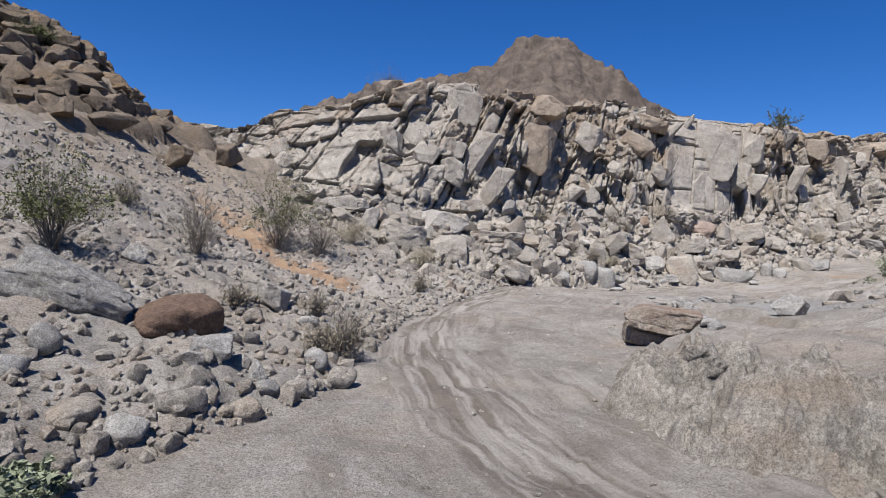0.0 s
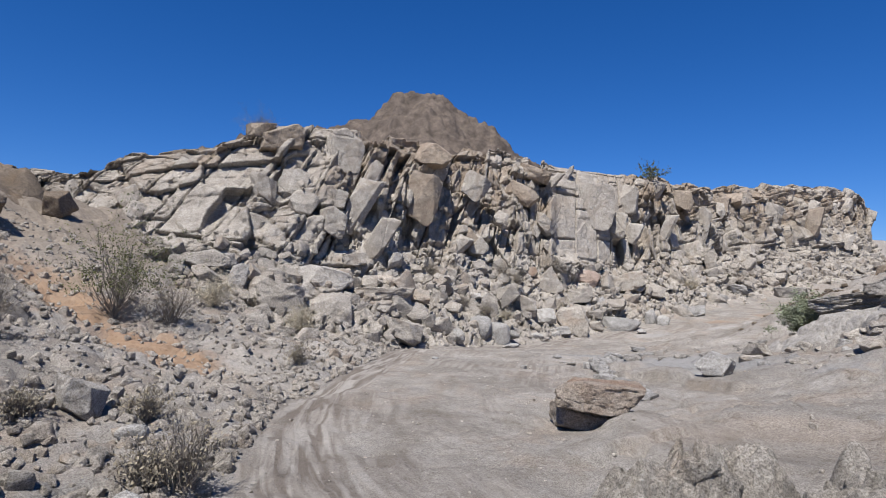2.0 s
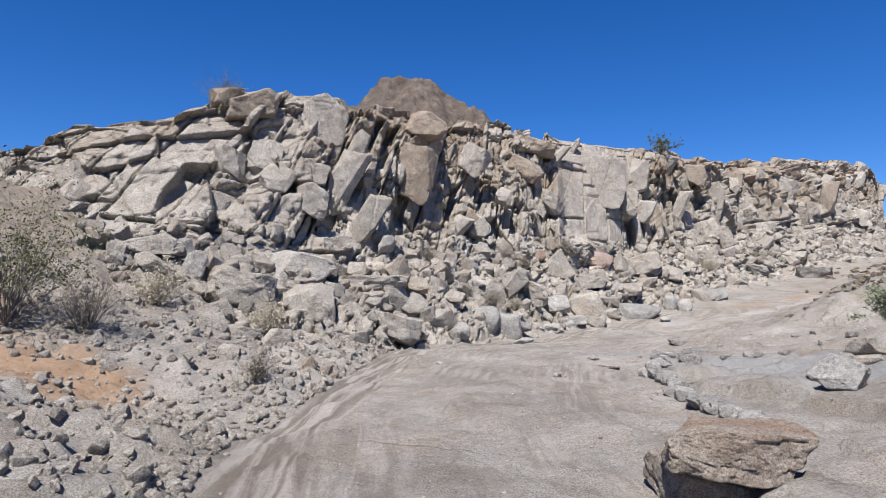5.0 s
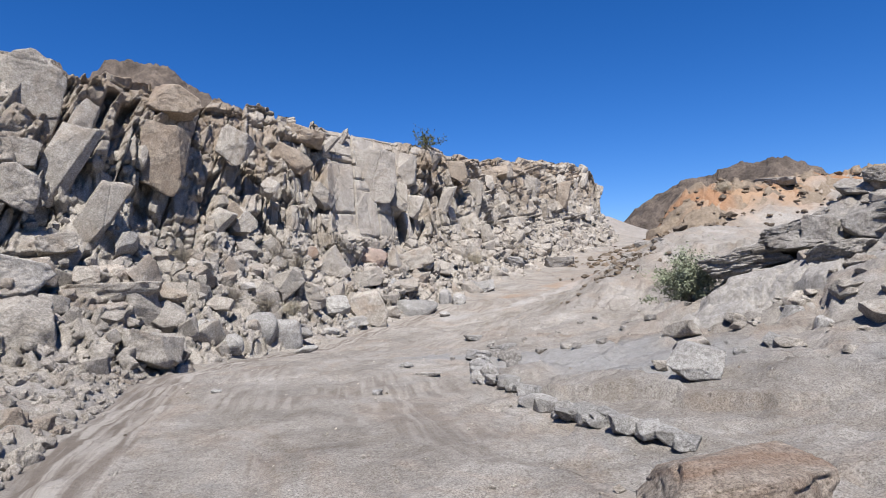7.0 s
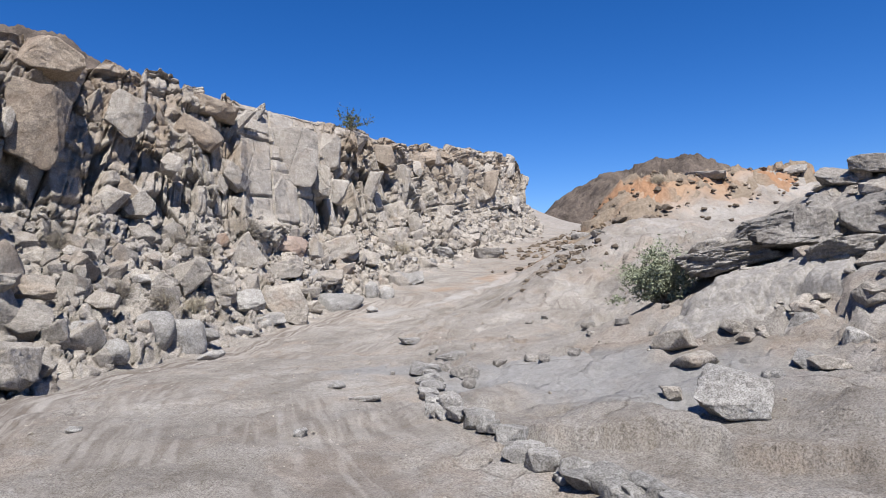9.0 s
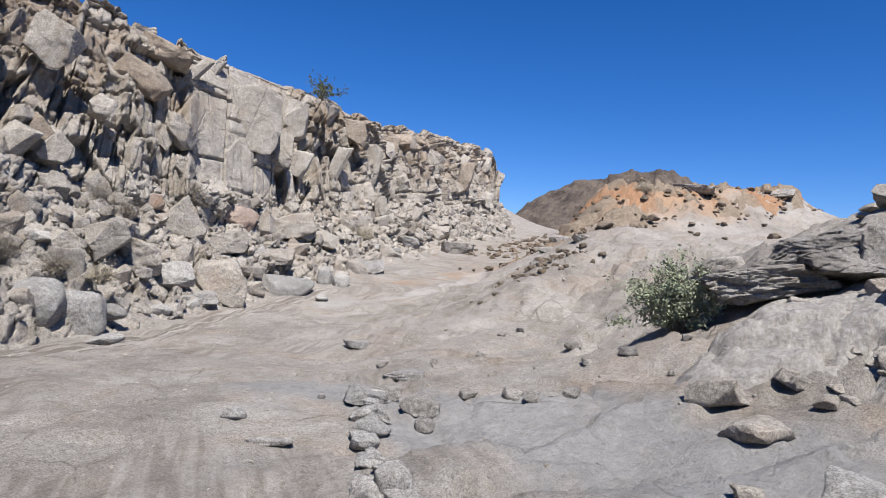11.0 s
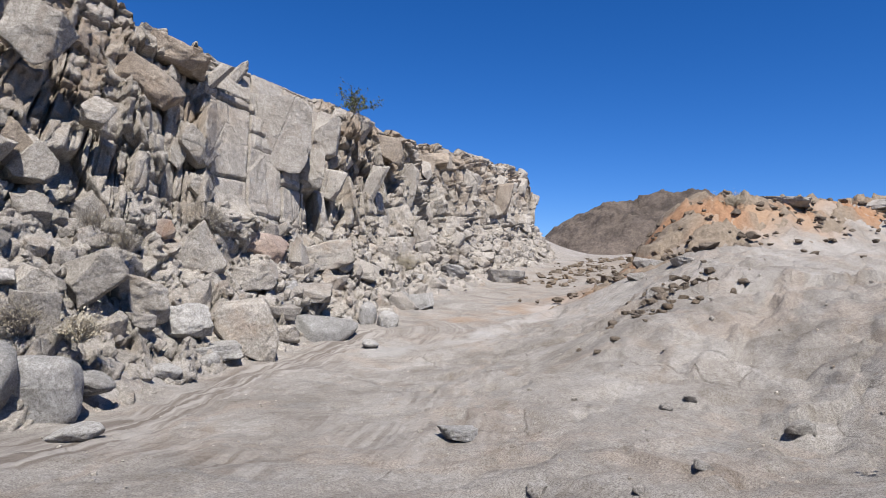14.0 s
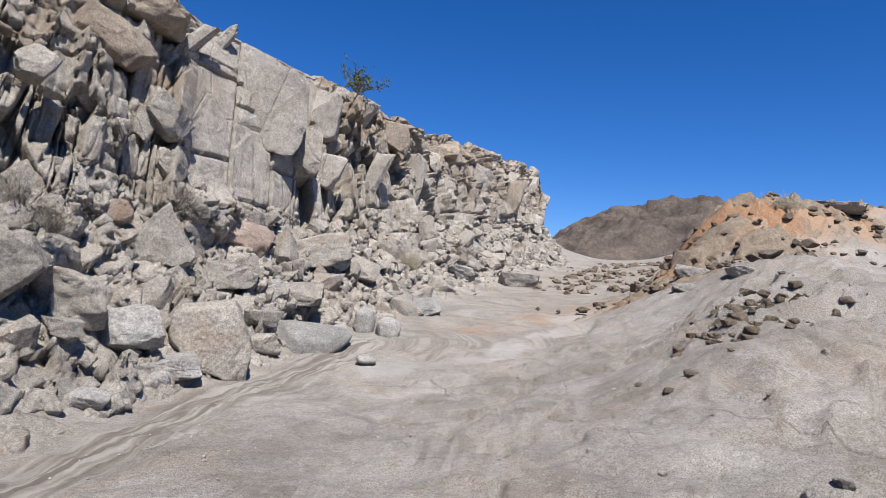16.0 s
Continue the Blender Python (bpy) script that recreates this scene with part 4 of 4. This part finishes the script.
boulder(5.67, 13.28, 0.13, 0.20, 0.18, 0.20, -52, 0, "grey", 8, True, level=3)
boulder(5.71, 12.96, 0.14, 0.37, 0.33, 0.22, -55, 0, "grey", 9, True, level=3)
boulder(10.56, 21.66, -0.06, 0.51, 0.41, 0.18, -37, 0, "grey", 10)
boulder(8.86, 17.13, 0.14, 0.23, 0.21, 0.12, -46, 0, "dark", 11, level=3)
boulder(8.92, 16.27, 0.28, 0.17, 0.15, 0.12, -50, 0, "dark", 12, level=3)
boulder(13.53, 18.89, 0.20, 0.33, 0.30, 0.17, -54, 0, "dark", 13, level=3)
boulder(4.88, 16.15, 0.05, 0.15, 0.14, 0.08, -28, 0, "grey", 1, level=3)
boulder(6.27, 17.06, 0.03, 0.45, 0.13, 0.07, -33, 0, "pale", 7, level=3)
boulder(7.00, 25.96, -0.16, 0.68, 0.54, 0.16, -18, 0, "grey", 3)
boulder(3.22, 18.40, 0.01, 0.19, 0.15, 0.06, -10, 0, "grey", 4, level=3)
boulder(8.13, 17.72, 0.12, 0.35, 0.28, 0.15, -46, 0, "dark", 5, level=3)
boulder(8.02, 17.02, 0.15, 0.42, 0.34, 0.23, -52, 6, "dark", 6, level=3)
boulder(8.96, 16.56, 0.26, 0.24, 0.21, 0.13, -62, 0, "dark", 7, True, level=3)
boulder(9.28, 16.01, 0.35, 0.19, 0.17, 0.12, -69, 0, "dark", 8, level=3)
boulder(11.17, 16.41, 0.61, 0.30, 0.24, 0.15, -72, 0, "dark", 9, level=3)
boulder(10.86, 16.86, 0.41, 0.15, 0.13, 0.12, -67, 0, "dark", 10, level=3)
boulder(11.47, 15.76, 0.87, 0.14, 0.13, 0.10, -77, 0, "dark", 11, level=3)
boulder(6.28, 17.75, 0.11, 0.25, 0.20, 0.12, -28, 0, "grey", 12, True, level=3)
boulder(9.18, 18.63, 0.07, 0.58, 0.46, 0.15, -47, 0, "grey", 13)
boulder(9.64, 19.70, -0.01, 0.18, 0.16, 0.12, -43, 0, "dark", 1, level=3)
boulder(10.89, 18.80, 0.21, 0.17, 0.15, 0.08, -54, 0, "dark", 2, level=3)
boulder(13.77, 20.35, 0.27, 0.18, 0.16, 0.10, -57, 0, "dark", 3, level=3)
boulder(13.30, 20.45, 0.19, 0.19, 0.17, 0.10, -55, 0, "dark", 4, level=3)
boulder(9.10, 16.37, 0.28, 0.10, 0.09, 0.05, -65, 0, "dark", 5, level=3)
boulder(9.96, 18.89, 0.15, 0.12, 0.11, 0.09, -50, 0, "dark", 6, level=3)
boulder(7.54, 18.18, 0.05, 0.09, 0.08, 0.06, -38, 0, "pale", 7, level=3)
boulder(13.85, 17.21, 0.94, 0.28, 0.25, 0.17, -72, 0, "dark", 8, level=3)
boulder(10.68, 15.57, 0.52, 0.10, 0.09, 0.08, -77, 0, "dark", 9, level=3)
boulder(7.78, 16.70, 0.05, 0.22, 0.20, 0.15, -53, 0, "dark", 10, True, level=3)
boulder(25.10, 27.44, 2.56, 1.17, 0.94, 0.51, -60, -10, "dark", 1)
boulder(23.14, 25.22, 2.58, 0.84, 0.68, 0.37, -63, 0, "dark", 3)
boulder(18.14, 23.40, 1.60, 0.33, 0.30, 0.25, -61, -20, "dark", 5, level=3)
boulder(22.85, 26.54, 2.12, 0.70, 0.63, 0.28, -60, 0, "dark", 6)
boulder(35.36, 26.81, 5.84, 2.29, 1.83, 0.51, -71, 0, "dark", 7)
boulder(42.37, 24.90, 6.37, 1.70, 1.53, 0.68, -77, 0, "dark", 12)

# the wrinkled granite outcrop beside the start of the path
def wrinkled_outcrop(label):
    """A swelling of bare granite: steep-sided knobs run together, with a wrinkled, hollowed skin."""
    px, py = np.meshgrid(np.arange(1.9, 6.2, 0.022), np.arange(3.5, 7.6, 0.022))
    base = ground_height(px, py)
    low = ground_height(px, py, False)
    wav = fractal(px * 1.7, py * 1.7, 401, 4)
    z = base - 0.15
    knobs = ((2.60, 6.45, 1.0, 1.2, 0.58, 20), (3.05, 6.55, 0.8, 0.95, 0.74, -20), (3.46, 6.55, 0.85, 1.0, 0.58, 40), (3.50, 5.40, 2.0, 1.9, 0.66, 15), (4.15, 6.30, 0.50, 0.5, 0.58, 0),
             (4.55, 5.3, 1.0, 1.0, 0.62, -30), (3.6, 4.5, 1.1, 0.8, 0.28, 10), (2.75, 5.8, 1.0, 0.7, 0.25, 10), (5.2, 6.2, 1.2, 0.9, 0.35, 0))
    for x, y, w, d, h, yaw in knobs:
        c_, s_ = math.cos(radians(yaw)), math.sin(radians(yaw))
        u, t = (px - x) * c_ + (py - y) * s_, (py - y) * c_ - (px - x) * s_
        r = np.hypot(u / (w / 2), t / (d / 2)) + 0.30 * wav
        z = np.maximum(z, low - 0.1 + (1.05 * h + 0.1) * np.clip(1 - np.maximum(r, 0) ** 2.2, 0, 1) ** 0.85)
    raised = smooth(0.0, 0.12, z - base)
    fold = 0.5 - np.abs(fractal(px * 3.2 + 0.8 * wav, py * 6.0 - 0.8 * wav, 411, 5, 0.6))
    pit = fractal(px * 2.6, py * 2.6, 421, 3)
    f, e = facets(px * 2.4 + wav, py * 2.4 - wav, 431)
    z = z + raised * (0.18 * (fold - 0.3) - 0.30 * smooth(0.14, 0.22, pit) + 0.13 * f - 0.09 * smooth(0.07, 0, e) + 0.05 * (0.5 - np.abs(fractal(px * 11, py * 17, 441, 3))))
    rim = np.minimum.reduce([px - 1.9, 6.18 - px, py - 3.5, 7.58 - py])
    z = z - 0.4 * smooth(0.3, 0.0, rim)
    return tagged(new("granite_outcrop", grid_mesh("granite_outcrop", np.stack([px, py, z], -1), M_ROCK)), label, "outcrop")


wrinkled_outcrop("rough wrinkled grey-tan granite outcrop in the wash")
boulder(3.08, 6.42, 0.43, 0.52, 0.46, 0.34, 35, -14, "rock", 22, label="rough knob of wrinkled tan granite on the outcrop", level=5)
boulder(4.05, 6.10, 0.42, 0.40, 0.36, 0.26, -10, 10, "rock", 24, label="rough knob of wrinkled tan granite on the outcrop", level=5)

# the overhanging ledge above the bank, beside the green bush
for x, y, z, w, d, h, yaw, tilt, var in ((12.75, 15.35, 1.62, 1.75, 1.3, 0.52, -62, 8, 25), (13.0, 14.25, 1.98, 1.5, 1.2, 0.50, -70, 10, 26), (12.25, 13.35, 1.72, 1.2, 1.0, 0.42, -76, 6, 28), (13.6, 13.1, 2.42, 1.4, 1.2, 0.5, -74, 8, 23), (14.3, 14.9, 2.2, 1.8, 1.2, 0.55, -66, 12, 21), (11.3, 12.3, 1.15, 1.0, 0.8, 0.35, -74, 6, 22)):
    boulder(x, y, z, w, d, h, yaw, tilt, "dark", var, level=5)

# the row of stones along the edge of the bare slab
rng = np.random.RandomState(12)
row = [(5.35, 11.7), (5.55, 12.6), (5.72, 13.6), (5.98, 14.3), (6.12, 15.1), (6.5, 16.0), (7.2, 16.9), (7.9, 17.7)]
for k in range(46):
    u = rng.uniform(0, len(row) - 1.001)
    (ax, ay), (bx, by) = row[int(u)], row[int(u) + 1]
    x, y = ax + (bx - ax) * (u % 1) + rng.normal(0, 0.08), ay + (by - ay) * (u % 1) + rng.normal(0, 0.08)
    size = rng.uniform(0.10, 0.30)
    boulder(x, y, ground_height(np.array([x]), np.array([y]))[0] + 0.22 * size, size * rng.uniform(1.0, 1.5), size, size * rng.uniform(0.5, 0.8), rng.uniform(0, 360), rng.normal(0, 10), "grey", int(rng.randint(14)), label="angular grey stone along the edge of a granite slab", level=3)

# ---- loose boulders on the talus, blocks of the face ----
rng = np.random.RandomState(4)
for k in range(105):
    s0, v0 = rng.uniform(8, CLIFF_LONG - 22), rng.uniform(0.0, 0.42)
    size = 0.38 + 0.75 * rng.beta(1.2, 3.5)
    p = cliff_point(np.array([s0]), np.array([v0]))[0]
    kind = rng.choice(["rock", "rock", "rock", "pale", "grey", "rust"], p=[0.3, 0.25, 0.2, 0.13, 0.07, 0.05])
    boulder(p[0], p[1], p[2] + 0.12 * size, size * rng.uniform(0.9, 1.5), size * rng.uniform(0.7, 1.1), size * rng.uniform(0.55, 0.95), rng.uniform(0, 360), rng.normal(0, 22), kind, int(rng.randint(14)), level=3)
for k in range(45):
    s0, v0 = rng.uniform(8, CLIFF_LONG - 8), rng.uniform(0.40, 0.90)
    size = 0.5 + 0.8 * rng.beta(1.3, 3.0)
    p, out = cliff_base(np.array([s0]), np.array([v0]))
    q = cliff_point(np.array([s0]), np.array([v0]))[0]
    yaw = math.degrees(math.atan2(out[0][0], -out[0][1]))
    tall = rng.uniform(1.0, 2.1)
    block(q[0], q[1], q[2], size, size * 1.0, size * tall, yaw + rng.normal(0, 18), rng.normal(-28, 14), int(rng.randint(14)), rng.normal(-8, 8), level=3)


# ---- plants ----
def twigs(r, count, spread, height, thick, branch=3, droop=0.0, wild=0.35):
    """Thin bent three-sided stems from a root; returns points, triangles and the tips' points."""
    vs, fs, tips = [], [], []
    stems, made = [], 0
    for k in range(count):
        a, lean = r.uniform(0, 6.28), r.uniform(0.05, 1.0) ** 0.7
        way = np.array([math.cos(a) * lean * spread, math.sin(a) * lean * spread, height * (1.05 - 0.5 * lean ** 2) * r.uniform(0.65, 1.0)])
        stems.append((np.zeros(3) + r.normal(0, 0.04, 3) * (1, 1, 0), way, thick * r.uniform(0.7, 1.2), branch))
    while stems:
        root, way, wide, left = stems.pop()
        pts = [root]
        length = np.linalg.norm(way)
        steps = 4
        for q in range(steps):
            pts.append(pts[-1] + way / steps + r.normal(0, wild * length / steps / 2, 3))
        pts = np.array(pts)
        base = made
        made += 3 * len(pts)
        for q, pt in enumerate(pts):
            w = wide * (1 - 0.75 * q / steps)
            vs.append(pt + np.array([(w, 0, 0), (-w * 0.5, w * 0.87, 0), (-w * 0.5, -w * 0.87, 0)]))
        for q in range(steps):
            for m in range(3):
                a0, b0 = base + q * 3 + m, base + q * 3 + (m + 1) % 3
                fs += [(a0, b0, b0 + 3), (a0, b0 + 3, a0 + 3)]
        tips += list(pts[2:])
        if left > 0:
            for q in range(2 if left > 1 else 3):
                at = pts[r.randint(1, steps)]
                stems.append((at, way * r.uniform(0.35, 0.6) + r.normal(0, 0.28 * length, 3) * (1, 1, 0.7), wide * 0.6, left - 1))
    return np.concatenate(vs), np.array(fs), np.array(tips)


def leaves(r, tips, count, size, spread):
    """Small folded leaves round the tips."""
    c = tips[r.randint(0, len(tips), count)] + r.normal(0, spread, (count, 3))
    a, b = r.normal(0, 1, (count, 3)), r.normal(0, 1, (count, 3))
    a /= np.linalg.norm(a, axis=1)[:, None]
    b = b - a * np.sum(a * b, 1)[:, None]
    b /= np.linalg.norm(b, axis=1)[:, None]
    s_ = size * r.uniform(0.6, 1.3, (count, 1))
    v = np.stack([c - a * s_, c + b * s_ * 0.45, c + a * s_, c - b * s_ * 0.45], 1).reshape(-1, 3)
    f = np.arange(count * 4).reshape(-1, 4)
    return v, f


PLANTS = {  # stems, branch levels, stem thickness, leaf count, leaf size, stem and leaf materials, wildness
    "creosote": (40, 3, 0.014, 3800, 0.026, M_TWIG, M_LEAF, 0.35, "creosote_bush", "dark twiggy creosote bush with sparse olive leaves", "bush"),
    "dry": (52, 3, 0.010, 700, 0.020, M_TWIG, M_DEAD, 0.4, "dry_shrub", "leafless grey dry desert shrub among rubble", "shrub"),
    "pale": (50, 3, 0.010, 2600, 0.024, M_STRAW, M_STRAW, 0.4, "pale_shrub", "pale silvery dry brittlebush on the talus", "shrub"),
    "straw": (110, 1, 0.010, 700, 0.03, M_STRAW, M_STRAW, 0.25, "grass_tuft", "straw-coloured dry grass tuft among boulders", "grass"),
    "sage": (40, 3, 0.010, 12000, 0.030, M_TWIG, M_SAGE, 0.35, "green_bush", "rounded grey-green leafy bush beside the ledge", "bush"),
    "tree": (9, 3, 0.03, 1500, 0.05, M_TWIG, M_LEAF, 0.3, "small_tree", "small dark sparse tree on the cliff top", "tree"),
}


def plant(kind, x, y, z, w, h, seed):
    """A plant w wide and h high rooted at a point."""
    count, levels, thick, n_leaf, leaf, m_stem, m_leaf, wild, name, label, category = PLANTS[kind]
    r = np.random.RandomState(seed)
    v, f, tips = twigs(r, count, w * 0.42, h * 0.85, thick, levels, 0.0, wild)
    v[:, 2] = np.maximum(v[:, 2], -0.04)
    root = new(name)
    root.location = (x, y, z)
    tagged(root, label, category)
    stems = new("branchwork", tri_mesh("branchwork", v, f, m_stem))
    stems.parent = root
    tips = tips[tips[:, 2] > h * (0.3 if kind in ("creosote", "tree") else 0.05)]
    lv, lf = leaves(r, tips, n_leaf, leaf, 0.03 * w)
    crown = new("foliage", tri_mesh("foliage", lv, lf, m_leaf))
    crown.parent = root
    return root


# PLANTS
plant("creosote", -3.97, 16.65, 1.00, 1.93, 1.93, 1)
plant("dry", -4.32, 12.31, 0.99, 0.99, 1.21, 2)
plant("creosote", -5.17, 9.20, 1.13, 1.31, 1.35, 3)
plant("dry", -6.37, 13.56, 1.92, 0.77, 0.56, 4)
plant("dry", -2.85, 16.67, 0.90, 1.19, 0.98, 5)
plant("pale", -2.52, 19.60, 1.20, 1.14, 0.69, 6)
plant("dry", -0.74, 8.17, 0.00, 0.80, 0.54, 7)
plant("dry", -1.02, 8.10, 0.00, 0.46, 0.34, 17)
plant("sage", -1.98, 3.93, -0.16, 0.34, 0.17, 8)
plant("dry", -1.50, 9.99, 0.22, 0.53, 0.35, 9)
plant("pale", -0.18, 19.69, 0.58, 0.79, 0.61, 10)
plant("dry", -0.12, 15.83, 0.15, 0.46, 0.39, 11)
plant("dry", 8.72, 31.26, 2.37, 0.98, 0.71, 12)
plant("dry", 12.17, 34.14, 2.92, 1.56, 0.83, 13)
plant("sage", 12.40, 16.35, 0.83, 1.30, 0.85, 14)
plant("tree", 21.74, 41.14, 8.95, 1.25, 1.95, 15)
plant("straw", 21.99, 37.38, 2.00, 1.30, 0.84, 16)
plant("dry", 27.79, 40.43, 2.54, 1.64, 1.26, 18)
plant("dry", 9.04, 30.23, 2.13, 0.89, 0.49, 19)
plant("dry", 12.39, 34.04, 2.65, 1.21, 0.85, 20)
plant("straw", 7.64, 27.13, 0.58, 0.84, 0.49, 21)
plant("straw", 22.42, 37.46, 1.97, 1.23, 0.89, 22)
plant("pale", 30.90, 27.05, 5.22, 1.15, 0.46, 23)
plant("dry", 4.71, 28.41, 2.40, 0.71, 0.45, 24)
plant("creosote", -13.42, 20.90, 7.28, 1.23, 0.63, 25)
plant("dry", -2.37, 28.9, 8.05, 2.0, 0.7, 26)
plant("dry", -2.52, 9.30, 0.39, 0.41, 0.30, 27)
plant("dry", 5.94, 27.74, 1.03, 0.86, 0.58, 28)
plant("dry", 6.84, 27.11, 0.75, 0.73, 0.52, 29)


def rubble(name, places, sizes, material, seed, label, level=1, flat=1.0):
    """Countless small stones as one mesh."""
    r = np.random.RandomState(seed)
    pool = [hull_shape(seed + 13 * k, level, 8 + k % 5, 0.03) for k in range(12)]
    vs, fs, count = [], [], 0
    for (x, y, z), size in zip(places, sizes):
        v, f = pool[r.randint(12)]
        q = np.array(Euler(r.uniform(0, 6.28, 3)).to_matrix())
        vs.append((v * (size * r.uniform(0.7, 1.3, 3))) @ q.T * (1, 1, flat) + (x, y, z + 0.12 * size))
        fs.append(f + count)
        count += len(v)
    ob = new(name, tri_mesh(name, np.concatenate(vs), np.concatenate(fs), material))
    return tagged(ob, label, "rubble", kind="stuff")


s0, v0 = rng.uniform(6, CLIFF_LONG - 15, 3600), rng.uniform(-0.02, 0.5, 3600)
rubble("talus_rubble", cliff_point(s0, v0), 0.10 + 0.34 * rng.beta(1, 3.2, 3600), M_ROCK, 7, "angular pale granite rubble strewn over the talus")
n_left = 6500
lx = rng.uniform(0, 1, n_left) ** 1.5
ly = rng.uniform(1.5, 21, n_left)
ex = np.interp(ly, [p[1] for p in EDGE], [p[0] for p in EDGE])
lx = ex - 0.05 - lx * 11
rubble("slope_rubble", np.stack([lx, ly, ground_height(lx, ly)], -1), 0.04 + 0.22 * rng.beta(1, 4.5, n_left), M_ROCK, 8, "small grey stones strewn over the gravel slope")
n_right = 420
ry = rng.uniform(3, 26, n_right)
rx = np.interp(ry, [p[1] for p in AXIS], [p[0] for p in AXIS]) + 2.5 + 12 * rng.uniform(0, 1, n_right) ** 0.7
rubble("bank_rubble", np.stack([rx, ry, ground_height(rx, ry)], -1), 0.02 + 0.10 * rng.beta(1, 5, n_right), M_ROCK, 9, "scattered small dark and pale stones on bare granite")

u = rng.uniform(0, 1, 520)
ox, oy = -11.5 - 13.5 * u + rng.normal(0, 1.8, 520), 22.6 - 11.5 * u + rng.normal(0, 1.8, 520)
rubble("outcrop_rubble", np.stack([ox, oy, ground_height(ox, oy, False) + 0.22], -1), 0.35 + 1.0 * rng.beta(1.3, 3, 520), M_OUTCROP, 14, "dark tan broken rocks of the hillside outcrop", 4, 0.75)
ox, oy = rng.uniform(24, 46, 420), rng.normal(28.0, 2.0, 420)
rubble("ridge_rubble", np.stack([ox, oy, ground_height(ox, oy, False) + 0.1], -1), 0.12 + 0.45 * rng.beta(1, 3, 420), M_OUTCROP, 15, "brown broken rocks along the orange ridge", 3, 0.6)
ox, oy = rng.normal(13.3, 1.9, 520), rng.uniform(4, 14.9, 520)
rubble("ledge_rubble", np.stack([ox, oy, ground_height(ox, oy)], -1), 0.08 + 0.55 * rng.beta(1, 3, 520), M_ROCK, 16, "crumbling grey rocks of the bank", 3, 0.6)
s0, v0 = rng.uniform(8, CLIFF_LONG - 22, 300), rng.uniform(0.0, 0.46, 300)
rubble("talus_blocks", cliff_point(s0, v0), 0.35 + 0.9 * rng.beta(1.2, 3.5, 300), M_ROCK, 17, "angular tan granite blocks heaped on the talus", 4)
ox, oy = 17.9 + rng.normal(0, 1.0, 100), 23.1 + rng.normal(0, 0.45, 100)
rubble("mound_rubble", np.stack([ox, oy, ground_height(ox, oy)], -1), 0.06 + 0.4 * rng.beta(1, 3.8, 100), M_OUTCROP, 18, "dark broken stones on the mound's crest", 2, 0.7)
wx = rng.uniform(0, 1, 420)
wy = rng.uniform(2, 27, 420)
w_left = np.interp(wy, [p[1] for p in EDGE], [p[0] for p in EDGE])
w_right = np.interp(wy, [p[1] for p in AXIS], [p[0] for p in AXIS]) + 3
wx = w_left + (w_right - w_left) * wx
rubble("wash_pebbles", np.stack([wx, wy, ground_height(wx, wy)], -1), 0.015 + 0.07 * rng.beta(1, 5, 420), M_ROCK, 19, "small scattered pebbles on the wash floor", 1, 0.7)
ox, oy = rng.uniform(30, 58, 300), rng.normal(0, 1, 300)
oy = 21.5 + 0.46 * ox + oy * 2.2
rubble("gully_rubble", np.stack([ox, oy, ground_height(ox, oy)], -1), 0.10 + 0.6 * rng.beta(1, 3.5, 300), M_OUTCROP, 20, "brown stones scattered over the head of the wash", 2, 0.7)
